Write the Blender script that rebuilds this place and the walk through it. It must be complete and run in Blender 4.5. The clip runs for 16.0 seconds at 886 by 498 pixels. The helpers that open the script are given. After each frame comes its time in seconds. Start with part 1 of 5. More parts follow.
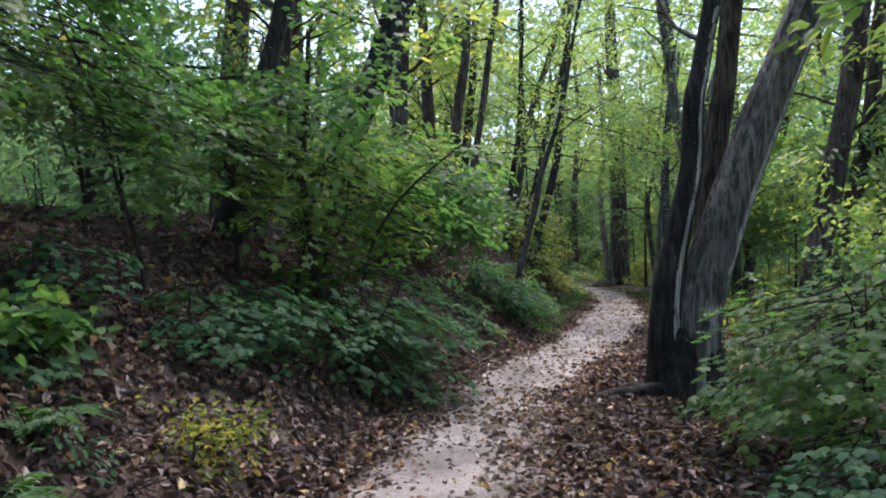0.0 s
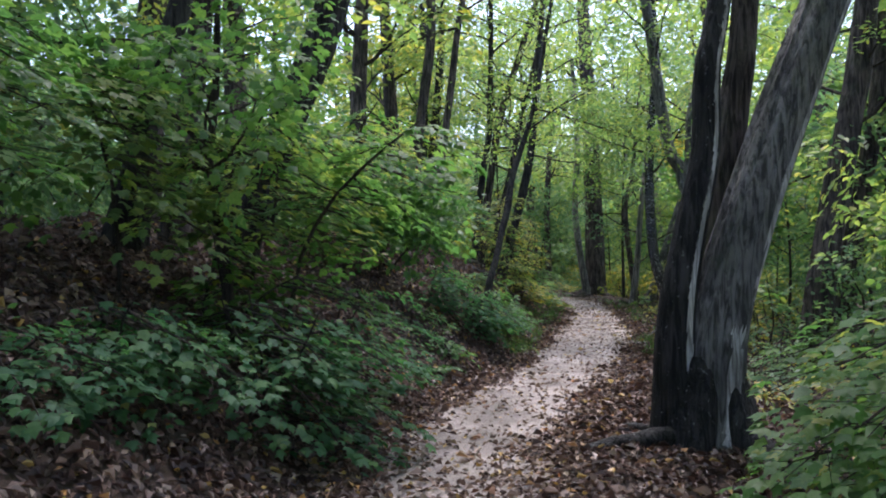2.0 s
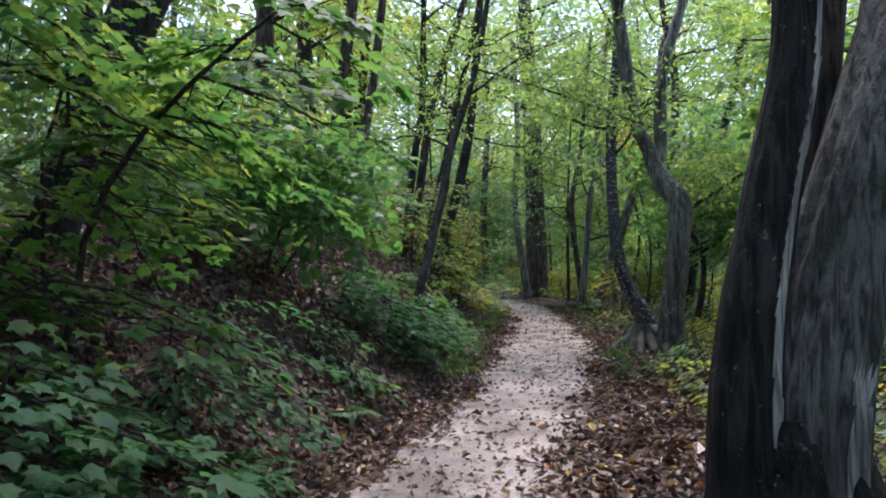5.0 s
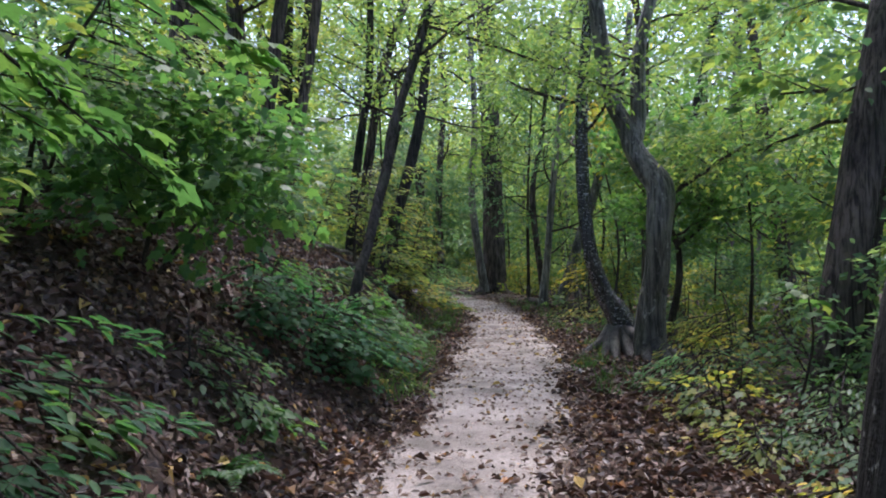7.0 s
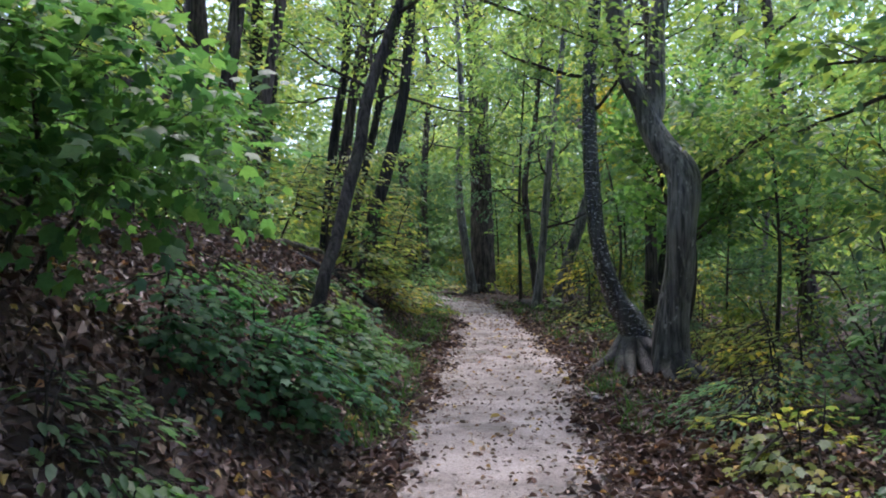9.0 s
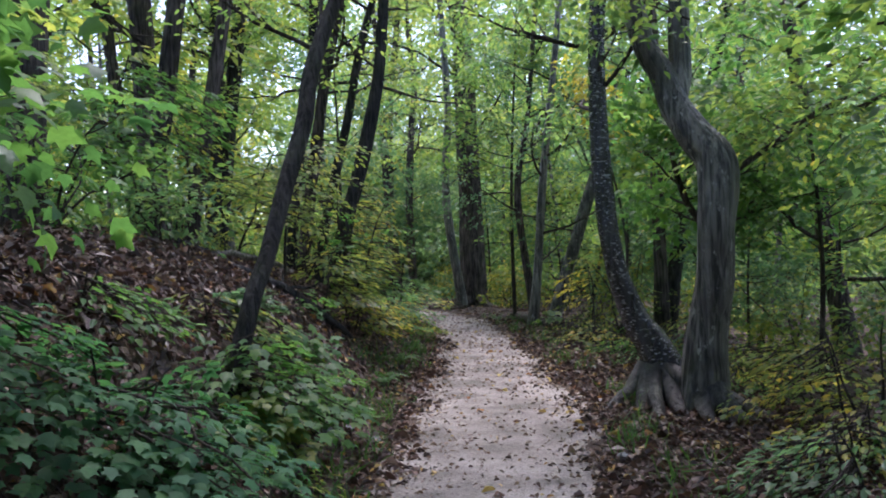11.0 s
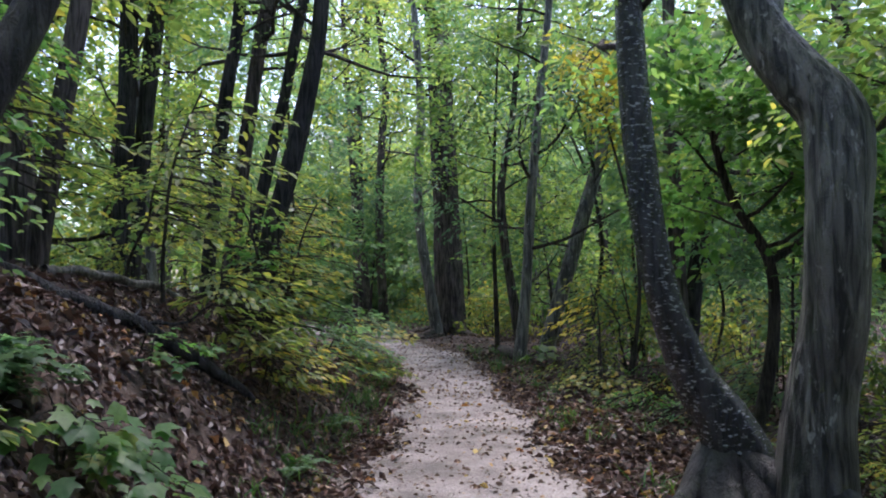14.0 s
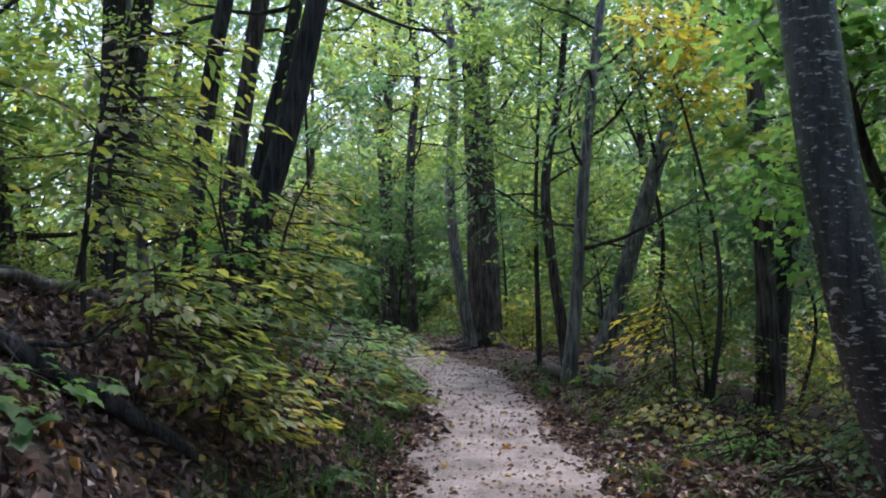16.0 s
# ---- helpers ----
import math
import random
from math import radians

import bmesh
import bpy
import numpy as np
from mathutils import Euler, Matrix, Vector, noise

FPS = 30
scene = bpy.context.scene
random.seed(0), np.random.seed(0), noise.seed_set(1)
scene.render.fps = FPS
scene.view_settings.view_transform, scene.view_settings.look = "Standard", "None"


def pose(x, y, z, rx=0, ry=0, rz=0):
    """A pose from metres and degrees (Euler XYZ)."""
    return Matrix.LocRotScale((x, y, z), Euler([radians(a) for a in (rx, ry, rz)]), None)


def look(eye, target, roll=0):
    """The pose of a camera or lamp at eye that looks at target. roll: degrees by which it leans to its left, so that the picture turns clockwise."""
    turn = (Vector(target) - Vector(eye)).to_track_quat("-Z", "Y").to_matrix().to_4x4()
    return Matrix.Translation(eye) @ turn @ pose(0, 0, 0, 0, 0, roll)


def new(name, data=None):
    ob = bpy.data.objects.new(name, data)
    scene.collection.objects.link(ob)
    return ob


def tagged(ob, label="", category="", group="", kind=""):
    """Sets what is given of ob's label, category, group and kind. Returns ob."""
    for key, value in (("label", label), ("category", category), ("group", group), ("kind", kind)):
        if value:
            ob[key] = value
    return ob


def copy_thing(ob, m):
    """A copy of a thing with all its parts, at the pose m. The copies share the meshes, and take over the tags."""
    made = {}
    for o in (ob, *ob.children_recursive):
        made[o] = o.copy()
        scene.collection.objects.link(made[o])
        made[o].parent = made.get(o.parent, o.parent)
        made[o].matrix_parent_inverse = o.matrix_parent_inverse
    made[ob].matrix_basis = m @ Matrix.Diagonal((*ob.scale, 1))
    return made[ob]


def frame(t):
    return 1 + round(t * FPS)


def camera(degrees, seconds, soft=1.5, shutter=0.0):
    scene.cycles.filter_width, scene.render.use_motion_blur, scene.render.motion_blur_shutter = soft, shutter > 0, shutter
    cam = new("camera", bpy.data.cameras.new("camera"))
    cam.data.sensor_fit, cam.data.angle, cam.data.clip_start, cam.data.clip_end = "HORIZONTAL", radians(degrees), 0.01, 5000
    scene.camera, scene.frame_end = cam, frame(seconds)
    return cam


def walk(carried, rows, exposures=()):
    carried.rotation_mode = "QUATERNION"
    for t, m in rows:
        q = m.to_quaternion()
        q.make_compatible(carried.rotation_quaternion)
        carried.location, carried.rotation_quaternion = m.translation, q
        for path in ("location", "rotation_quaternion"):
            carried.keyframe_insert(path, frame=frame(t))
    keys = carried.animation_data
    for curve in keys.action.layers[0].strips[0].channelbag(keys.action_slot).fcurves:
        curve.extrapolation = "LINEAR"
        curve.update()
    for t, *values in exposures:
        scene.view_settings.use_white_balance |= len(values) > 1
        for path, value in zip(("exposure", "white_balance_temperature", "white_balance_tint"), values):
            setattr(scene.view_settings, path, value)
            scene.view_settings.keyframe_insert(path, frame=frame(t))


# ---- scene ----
cam = camera(60.6, 16.0, soft=1.95)
PATH = [
    (0, (0.172, 0.405, 1.403), (0.138, 2.405, 1.402), -0.1),
    (0.5, (0.229, 0.884, 1.407), (0.213, 2.884, 1.408), -0.1),
    (1, (0.249, 1.373, 1.405), (0.25, 3.373, 1.414), -0.1),
    (1.5, (0.299, 1.864, 1.378), (0.319, 3.864, 1.395), -0.3),
    (2, (0.356, 2.335, 1.386), (0.397, 4.335, 1.409), -0.4),
    (2.5, (0.381, 2.851, 1.383), (0.443, 4.85, 1.413), -0.3),
    (3, (0.434, 3.297, 1.36), (0.522, 5.295, 1.392), -0.5),
    (3.5, (0.5, 3.8, 1.361), (0.616, 5.797, 1.396), -0.6),
    (4, (0.522, 4.349, 1.299), (0.671, 6.343, 1.336), -0.7),
    (4.2, (0.534, 4.566, 1.311), (0.694, 6.559, 1.344), -0.6),
    (6.3, (0.92, 6.683, 1.29), (1.222, 8.66, 1.304), -0.4),
    (6.5, (0.964, 6.865, 1.3), (1.273, 8.841, 1.309), -0.4),
    (7, (1.03, 7.351, 1.274), (1.36, 9.324, 1.281), -0.3),
    (7.5, (1.085, 7.804, 1.287), (1.432, 9.773, 1.289), -0.1),
    (8, (1.192, 8.276, 1.297), (1.55, 10.244, 1.295), -0.0),
    (10.5, (1.638, 10.514, 1.304), (2.026, 12.476, 1.316), -1.0),
    (11, (1.846, 11.073, 1.303), (2.237, 13.034, 1.327), -1.3),
    (11.5, (1.987, 11.624, 1.281), (2.385, 13.584, 1.317), -1.3),
    (12, (2.145, 12.169, 1.277), (2.551, 14.126, 1.324), -1.3),
    (12.5, (2.332, 12.692, 1.298), (2.747, 14.647, 1.354), -1.6),
    (13, (2.46, 13.236, 1.277), (2.885, 15.19, 1.34), -1.4),
    (13.5, (2.617, 13.757, 1.268), (3.049, 15.708, 1.341), -1.2),
    (14, (2.776, 14.267, 1.293), (3.215, 16.217, 1.371), -1.1),
    (14.5, (2.89, 14.828, 1.272), (3.332, 16.777, 1.355), -1.0),
    (15, (3.0, 15.352, 1.271), (3.439, 17.301, 1.359), -0.9),
    (15.5, (3.118, 15.878, 1.278), (3.537, 17.832, 1.369), -0.7),
    (16, (3.256, 16.427, 1.261), (3.606, 18.394, 1.358), -0.6),
]
walk(cam, [(t, look(eye, target, roll)) for t, eye, target, roll in PATH], [(0.0, 1.79, 6080, 21), (16.0, 1.81, 5890, 25)])

# ---- light: bright overcast sky over a closed canopy ----
world = bpy.data.worlds.new("overcast_sky")
scene.world = world
world.use_nodes = True
wt = world.node_tree
wt.nodes.clear()
w_out = wt.nodes.new("ShaderNodeOutputWorld")
w_bg = wt.nodes.new("ShaderNodeBackground")
w_sky = wt.nodes.new("ShaderNodeTexSky")
w_sky.sky_type = "NISHITA"
w_sky.sun_disc = False
w_sky.sun_elevation = radians(66)
w_sky.sun_rotation = radians(18)
w_sky.dust_density = 2.5
w_sky.air_density = 1.0
w_bg.inputs["Strength"].default_value = 0.15
wt.links.new(w_sky.outputs[0], w_bg.inputs["Color"])
wt.links.new(w_bg.outputs[0], w_out.inputs["Surface"])

sun_data = bpy.data.lights.new("sun", "SUN")
sun_data.energy = 1.2
sun_data.angle = radians(25)
sun_data.color = (1.0, 0.97, 0.93)
sun = new("sun", sun_data)
SUN_AZ = radians(18)
sun.matrix_world = look((20 * math.sin(SUN_AZ), 20 * math.cos(SUN_AZ), 49), (0, 0, 4))


# ---- materials ----
def material(name):
    m = bpy.data.materials.new(name)
    m.use_nodes = True
    nt = m.node_tree
    return m, nt, nt.nodes["Principled BSDF"], nt.nodes["Material Output"]


def node(nt, kind, **values):
    n = nt.nodes.new(kind)
    for key, value in values.items():
        n.inputs[key.replace("_", " ")].default_value = value
    return n


def ramp(nt, source, stops):
    r = nt.nodes.new("ShaderNodeValToRGB")
    el = r.color_ramp.elements
    while len(el) < len(stops):
        el.new(0.5)
    for e, (at, c) in zip(el, stops):
        e.position, e.color = at, (*c, 1)
    nt.links.new(source, r.inputs["Fac"])
    return r


def leaf_material(name, stops, through_colour, gloss=0.38, translucent=0.45, between=0.3, sheen=0.42):
    """Thin leaf: coloured by island, glossy skin, part of the light passing through."""
    m, nt, p, out = material(name)
    geo = nt.nodes.new("ShaderNodeNewGeometry")
    obj = nt.nodes.new("ShaderNodeObjectInfo")
    add = nt.nodes.new("ShaderNodeMath")
    add.operation = "MULTIPLY_ADD"
    nt.links.new(obj.outputs["Random"], add.inputs[0])
    add.inputs[1].default_value = between
    shift = nt.nodes.new("ShaderNodeMath")
    shift.operation = "MULTIPLY"
    nt.links.new(geo.outputs["Random Per Island"], shift.inputs[0])
    shift.inputs[1].default_value = 1 - between
    nt.links.new(shift.outputs[0], add.inputs[2])
    r = ramp(nt, add.outputs[0], stops)
    tex = nt.nodes.new("ShaderNodeTexCoord")
    spots = node(nt, "ShaderNodeTexNoise", Scale=45.0, Detail=3.0)
    nt.links.new(tex.outputs["Object"], spots.inputs["Vector"])
    mixc = nt.nodes.new("ShaderNodeMix")
    mixc.data_type, mixc.blend_type = "RGBA", "MULTIPLY"
    mixc.inputs["Factor"].default_value = 0.5
    sr = ramp(nt, spots.outputs["Fac"], [(0.3, (0.6, 0.6, 0.55)), (0.6, (1.0, 1.0, 1.0))])
    nt.links.new(r.outputs["Color"], mixc.inputs["A"])
    nt.links.new(sr.outputs["Color"], mixc.inputs["B"])
    nt.links.new(mixc.outputs["Result"], p.inputs["Base Color"])
    p.inputs["Roughness"].default_value = gloss
    p.inputs["Specular IOR Level"].default_value = sheen
    tr = nt.nodes.new("ShaderNodeBsdfTranslucent")
    tint = nt.nodes.new("ShaderNodeMix")
    tint.data_type, tint.blend_type = "RGBA", "MULTIPLY"
    tint.inputs["Factor"].default_value = 1.0
    tint.inputs["B"].default_value = (*through_colour, 1)
    nt.links.new(mixc.outputs["Result"], tint.inputs["A"])
    nt.links.new(tint.outputs["Result"], tr.inputs["Color"])
    mix = nt.nodes.new("ShaderNodeMixShader")
    mix.inputs["Fac"].default_value = translucent
    nt.links.new(p.outputs[0], mix.inputs[1])
    nt.links.new(tr.outputs[0], mix.inputs[2])
    nt.links.new(mix.outputs[0], out.inputs["Surface"])
    return m


LEAF_MAPLE = leaf_material("maple_leaf", [(0.0, (0.038, 0.1, 0.042)), (0.45, (0.068, 0.155, 0.046)), (0.9, (0.11, 0.195, 0.052)), (1.0, (0.32, 0.28, 0.06))], (2.4, 2.45, 1.5), 0.45, 0.48, between=0.25, sheen=0.26)
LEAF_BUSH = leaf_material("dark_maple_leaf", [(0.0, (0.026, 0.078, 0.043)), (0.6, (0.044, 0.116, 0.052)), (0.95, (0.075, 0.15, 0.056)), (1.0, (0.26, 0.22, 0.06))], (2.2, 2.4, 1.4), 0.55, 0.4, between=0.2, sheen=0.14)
LEAF_SHRUB = leaf_material("shrub_leaf", [(0.0, (0.06, 0.115, 0.042)), (0.4, (0.115, 0.175, 0.048)), (0.7, (0.22, 0.24, 0.055)), (1.0, (0.46, 0.34, 0.065))], (2.5, 2.3, 1.4), 0.42, 0.5, sheen=0.3)
LEAF_CANOPY = leaf_material("canopy_leaf", [(0.0, (0.058, 0.128, 0.048)), (0.4, (0.108, 0.188, 0.055)), (0.78, (0.19, 0.255, 0.062)), (1.0, (0.38, 0.34, 0.07))], (2.65, 2.5, 1.65), 0.45, 0.56)
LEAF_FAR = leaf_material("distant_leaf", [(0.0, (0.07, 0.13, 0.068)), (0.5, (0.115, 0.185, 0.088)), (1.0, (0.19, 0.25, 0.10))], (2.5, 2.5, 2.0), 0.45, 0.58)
LEAF_DEEP = leaf_material("understorey_leaf", [(0.0, (0.048, 0.108, 0.058)), (0.6, (0.085, 0.16, 0.068)), (1.0, (0.16, 0.22, 0.07))], (2.5, 2.5, 1.9), 0.42, 0.54)
LEAF_YELLOW = leaf_material("yellowing_leaf", [(0.0, (0.24, 0.29, 0.05)), (0.45, (0.48, 0.43, 0.06)), (1.0, (0.64, 0.52, 0.08))], (1.5, 1.45, 0.9), 0.45, 0.55)
LEAF_GRASS = leaf_material("grass_blade", [(0.0, (0.04, 0.10, 0.04)), (0.7, (0.07, 0.15, 0.05)), (1.0, (0.16, 0.2, 0.06))], (2.0, 2.2, 0.9), 0.5, 0.4)
LEAF_FALLEN = leaf_material("fallen_leaf", [(0.0, (0.028, 0.017, 0.014)), (0.35, (0.058, 0.034, 0.026)), (0.62, (0.11, 0.064, 0.047)), (0.82, (0.19, 0.122, 0.094)), (0.94, (0.36, 0.28, 0.225)), (0.96, (0.34, 0.16, 0.055)), (0.98, (0.42, 0.28, 0.085)), (1.0, (0.46, 0.34, 0.11))], (1.2, 1.0, 0.8), 0.45, 0.12, 0.0)

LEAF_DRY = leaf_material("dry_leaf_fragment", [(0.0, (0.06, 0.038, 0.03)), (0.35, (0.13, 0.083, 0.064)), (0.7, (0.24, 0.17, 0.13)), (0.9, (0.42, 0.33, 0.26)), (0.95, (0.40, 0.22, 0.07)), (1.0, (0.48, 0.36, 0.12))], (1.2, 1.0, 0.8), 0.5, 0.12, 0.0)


def bark_material(name, dark, light, scale, patches=None, moss=0.0, rough=0.8):
    """Furrowed bark: long ridges along the stem, blotches, optional pale lichen patches."""
    m, nt, p, out = material(name)
    tex = nt.nodes.new("ShaderNodeTexCoord")
    stretch = nt.nodes.new("ShaderNodeMapping")
    stretch.inputs["Scale"].default_value = (scale, scale, scale * 0.09)
    nt.links.new(tex.outputs["Object"], stretch.inputs["Vector"])
    n1 = node(nt, "ShaderNodeTexNoise", Scale=1.0, Detail=6.0, Roughness=0.62, Distortion=0.6)
    nt.links.new(stretch.outputs[0], n1.inputs["Vector"])
    n2 = node(nt, "ShaderNodeTexNoise", Scale=2.3, Detail=4.0)
    nt.links.new(tex.outputs["Object"], n2.inputs["Vector"])
    n3 = node(nt, "ShaderNodeTexNoise", Scale=60.0, Detail=4.0)
    nt.links.new(tex.outputs["Object"], n3.inputs["Vector"])
    base = ramp(nt, n1.outputs["Fac"], [(0.4, dark), (0.58, light)])
    blot = ramp(nt, n2.outputs["Fac"], [(0.36, (0.45, 0.45, 0.45)), (0.64, (1.2, 1.2, 1.2))])
    mul = nt.nodes.new("ShaderNodeMix")
    mul.data_type, mul.blend_type = "RGBA", "MULTIPLY"
    mul.inputs["Factor"].default_value = 1.0
    nt.links.new(base.outputs[0], mul.inputs["A"])
    nt.links.new(blot.outputs[0], mul.inputs["B"])
    col = mul.outputs["Result"]
    if patches:
        squash = nt.nodes.new("ShaderNodeMapping")
        squash.inputs["Scale"].default_value = patches[1]
        nt.links.new(tex.outputs["Object"], squash.inputs["Vector"])
        pn = node(nt, "ShaderNodeTexNoise", Scale=1.0, Detail=5.0, Roughness=0.65)
        nt.links.new(squash.outputs[0], pn.inputs["Vector"])
        pr = ramp(nt, pn.outputs["Fac"], [(patches[2], (0, 0, 0)), (patches[2] + 0.05, (1, 1, 1))])
        pm = nt.nodes.new("ShaderNodeMix")
        pm.data_type = "RGBA"
        nt.links.new(pr.outputs[0], pm.inputs["Factor"])
        nt.links.new(col, pm.inputs["A"])
        pm.inputs["B"].default_value = (*patches[0], 1)
        col = pm.outputs["Result"]
    if moss:
        mn = node(nt, "ShaderNodeTexNoise", Scale=3.5, Detail=5.0)
        nt.links.new(tex.outputs["Object"], mn.inputs["Vector"])
        mr = ramp(nt, mn.outputs["Fac"], [(0.5, (0, 0, 0)), (0.75, (moss, moss, moss))])
        mm = nt.nodes.new("ShaderNodeMix")
        mm.data_type = "RGBA"
        nt.links.new(mr.outputs[0], mm.inputs["Factor"])
        nt.links.new(col, mm.inputs["A"])
        mm.inputs["B"].default_value = (0.05, 0.075, 0.03, 1)
        col = mm.outputs["Result"]
    nt.links.new(col, p.inputs["Base Color"])
    p.inputs["Roughness"].default_value = rough
    p.inputs["Specular IOR Level"].default_value = 0.25 if rough > 0.7 else 0.5
    hsum = nt.nodes.new("ShaderNodeMath")
    hsum.operation = "MULTIPLY_ADD"
    nt.links.new(n3.outputs["Fac"], hsum.inputs[0])
    hsum.inputs[1].default_value = 0.25
    nt.links.new(n1.outputs["Fac"], hsum.inputs[2])
    bump = node(nt, "ShaderNodeBump", Strength=1.0, Distance=0.05)
    nt.links.new(hsum.outputs[0], bump.inputs["Height"])
    nt.links.new(bump.outputs[0], p.inputs["Normal"])
    return m


BARK_OAK = bark_material("furrowed_bark", (0.026, 0.02, 0.017), (0.14, 0.111, 0.094), 22, None, 0.35)
# backlit trunks: their shade is put into a darker brown base colour
BARK_BACKLIT = bark_material("backlit_brown_bark", (0.012, 0.011, 0.01), (0.06, 0.054, 0.048), 26, None, 0.2)
BARK_GREY = bark_material("ridged_grey_bark", (0.032, 0.03, 0.027), (0.205, 0.193, 0.178), 24, ((0.3, 0.29, 0.26), (16, 16, 10), 0.72), 0.35, 0.7)
BARK_DARK = bark_material("dark_wet_bark", (0.01, 0.0095, 0.0095), (0.045, 0.042, 0.04), 22, ((0.2, 0.2, 0.19), (24, 24, 17), 0.635), 0.0, 0.8)
BARK_BIRCH = bark_material("birch_bark", (0.012, 0.0115, 0.0115), (0.042, 0.041, 0.042), 16, ((0.34, 0.34, 0.33), (17, 17, 48), 0.575), 0.0, 0.24)
BARK_SMOOTH = bark_material("smooth_brown_bark", (0.02, 0.0185, 0.016), (0.205, 0.19, 0.163), 17, ((0.32, 0.305, 0.275), (12, 12, 5), 0.6), 0.4, 0.36)
BARK_ROOT = bark_material("worn_root_bark", (0.016, 0.0145, 0.013), (0.075, 0.068, 0.06), 18, ((0.2, 0.19, 0.17), (10, 10, 8), 0.66), 0.35, 0.6)
BARK_TWIG = bark_material("twig_bark", (0.025, 0.02, 0.017), (0.08, 0.065, 0.05), 40)
BARK_PALE = bark_material("weathered_pale_bark", (0.13, 0.12, 0.095), (0.34, 0.31, 0.26), 20, None, 0.4)
WOOD_BARE = bark_material("bare_pale_wood", (0.22, 0.2, 0.18), (0.62, 0.59, 0.55), 30, None, 0.0, 0.6)


def ground_material(name, stops, fine_stops, bump_d, rough):
    m, nt, p, out = material(name)
    tex = nt.nodes.new("ShaderNodeTexCoord")
    n1 = node(nt, "ShaderNodeTexNoise", Scale=1.4, Detail=6.0, Roughness=0.6)
    n2 = node(nt, "ShaderNodeTexNoise", Scale=42.0, Detail=6.0, Roughness=0.7)
    vor = node(nt, "ShaderNodeTexVoronoi", Scale=26.0)
    for n in (n1, n2, vor):
        nt.links.new(tex.outputs["Object"], n.inputs["Vector"])
    a = ramp(nt, n1.outputs["Fac"], stops)
    b = ramp(nt, n2.outputs["Fac"], fine_stops)
    mul = nt.nodes.new("ShaderNodeMix")
    mul.data_type, mul.blend_type = "RGBA", "MULTIPLY"
    mul.inputs["Factor"].default_value = 1.0
    nt.links.new(a.outputs[0], mul.inputs["A"])
    nt.links.new(b.outputs[0], mul.inputs["B"])
    nt.links.new(mul.outputs["Result"], p.inputs["Base Color"])
    p.inputs["Roughness"].default_value = rough
    hs = nt.nodes.new("ShaderNodeMath")
    hs.operation = "MULTIPLY_ADD"
    nt.links.new(vor.outputs["Distance"], hs.inputs[0])
    hs.inputs[1].default_value = 0.35
    nt.links.new(n2.outputs["Fac"], hs.inputs[2])
    bump = node(nt, "ShaderNodeBump", Strength=0.8, Distance=bump_d)
    nt.links.new(hs.outputs[0], bump.inputs["Height"])
    nt.links.new(bump.outputs[0], p.inputs["Normal"])
    return m


SOIL = ground_material("leafy_soil", [(0.35, (0.045, 0.03, 0.022)), (0.65, (0.09, 0.06, 0.044))], [(0.3, (0.5, 0.5, 0.5)), (0.7, (1.5, 1.4, 1.3))], 0.03, 0.9)
STONE = ground_material("grey_stone", [(0.35, (0.12, 0.12, 0.12)), (0.65, (0.25, 0.25, 0.24))], [(0.3, (0.7, 0.7, 0.7)), (0.7, (1.2, 1.2, 1.2))], 0.01, 0.85)
SAND = ground_material("trodden_sandy_earth", [(0.36, (0.17, 0.148, 0.128)), (0.47, (0.278, 0.242, 0.216)), (0.56, (0.365, 0.318, 0.286)), (0.68, (0.445, 0.392, 0.356))], [(0.34, (0.5, 0.47, 0.45)), (0.5, (0.92, 0.92, 0.92)), (0.68, (1.12, 1.1, 1.08))], 0.03, 0.92)

# ---- shape of the land ----
MID_Y = np.array([-12, -4, 0, 3, 5.2, 8.8, 10, 12, 13, 15.2, 16.5, 17.5, 19.6, 21, 22.3, 25, 28, 30, 32.3, 34, 36, 41, 48, 60])
MID_X = np.array([-0.6, -0.1, 0.0, 0.05, 0.12, 0.68, 1.1, 1.8, 2.28, 2.92, 3.26, 3.62, 4.17, 4.45, 4.78, 5.3, 5.75, 5.95, 5.75, 5.4, 4.9, 3.4, 1.0, -4.0])
HALF_Y = np.array([-12, 0, 5.2, 8.8, 12, 15.2, 16.5, 17.5, 19.6, 21, 22.3, 25, 28, 30, 32.3, 60])
HALF_W = np.array([0.88, 0.84, 0.78, 0.82, 0.87, 0.9, 0.98, 1.1, 1.15, 1.08, 1.0, 0.86, 0.87, 0.9, 0.8, 0.8])


def middle(y):
    return np.interp(y, MID_Y, MID_X)


def half_width(y):
    return np.interp(y, HALF_Y, HALF_W)


def ripple(x, y):
    return (0.035 * np.sin(1.9 * x + 0.7 * y) + 0.03 * np.sin(2.7 * y - 1.3 * x + 1.0) + 0.018 * np.sin(5.1 * x + 3.3 * y)
            + 0.014 * np.sin(7.7 * y - 4.3 * x) + 0.01 * np.sin(13.0 * x + 9.0 * y))


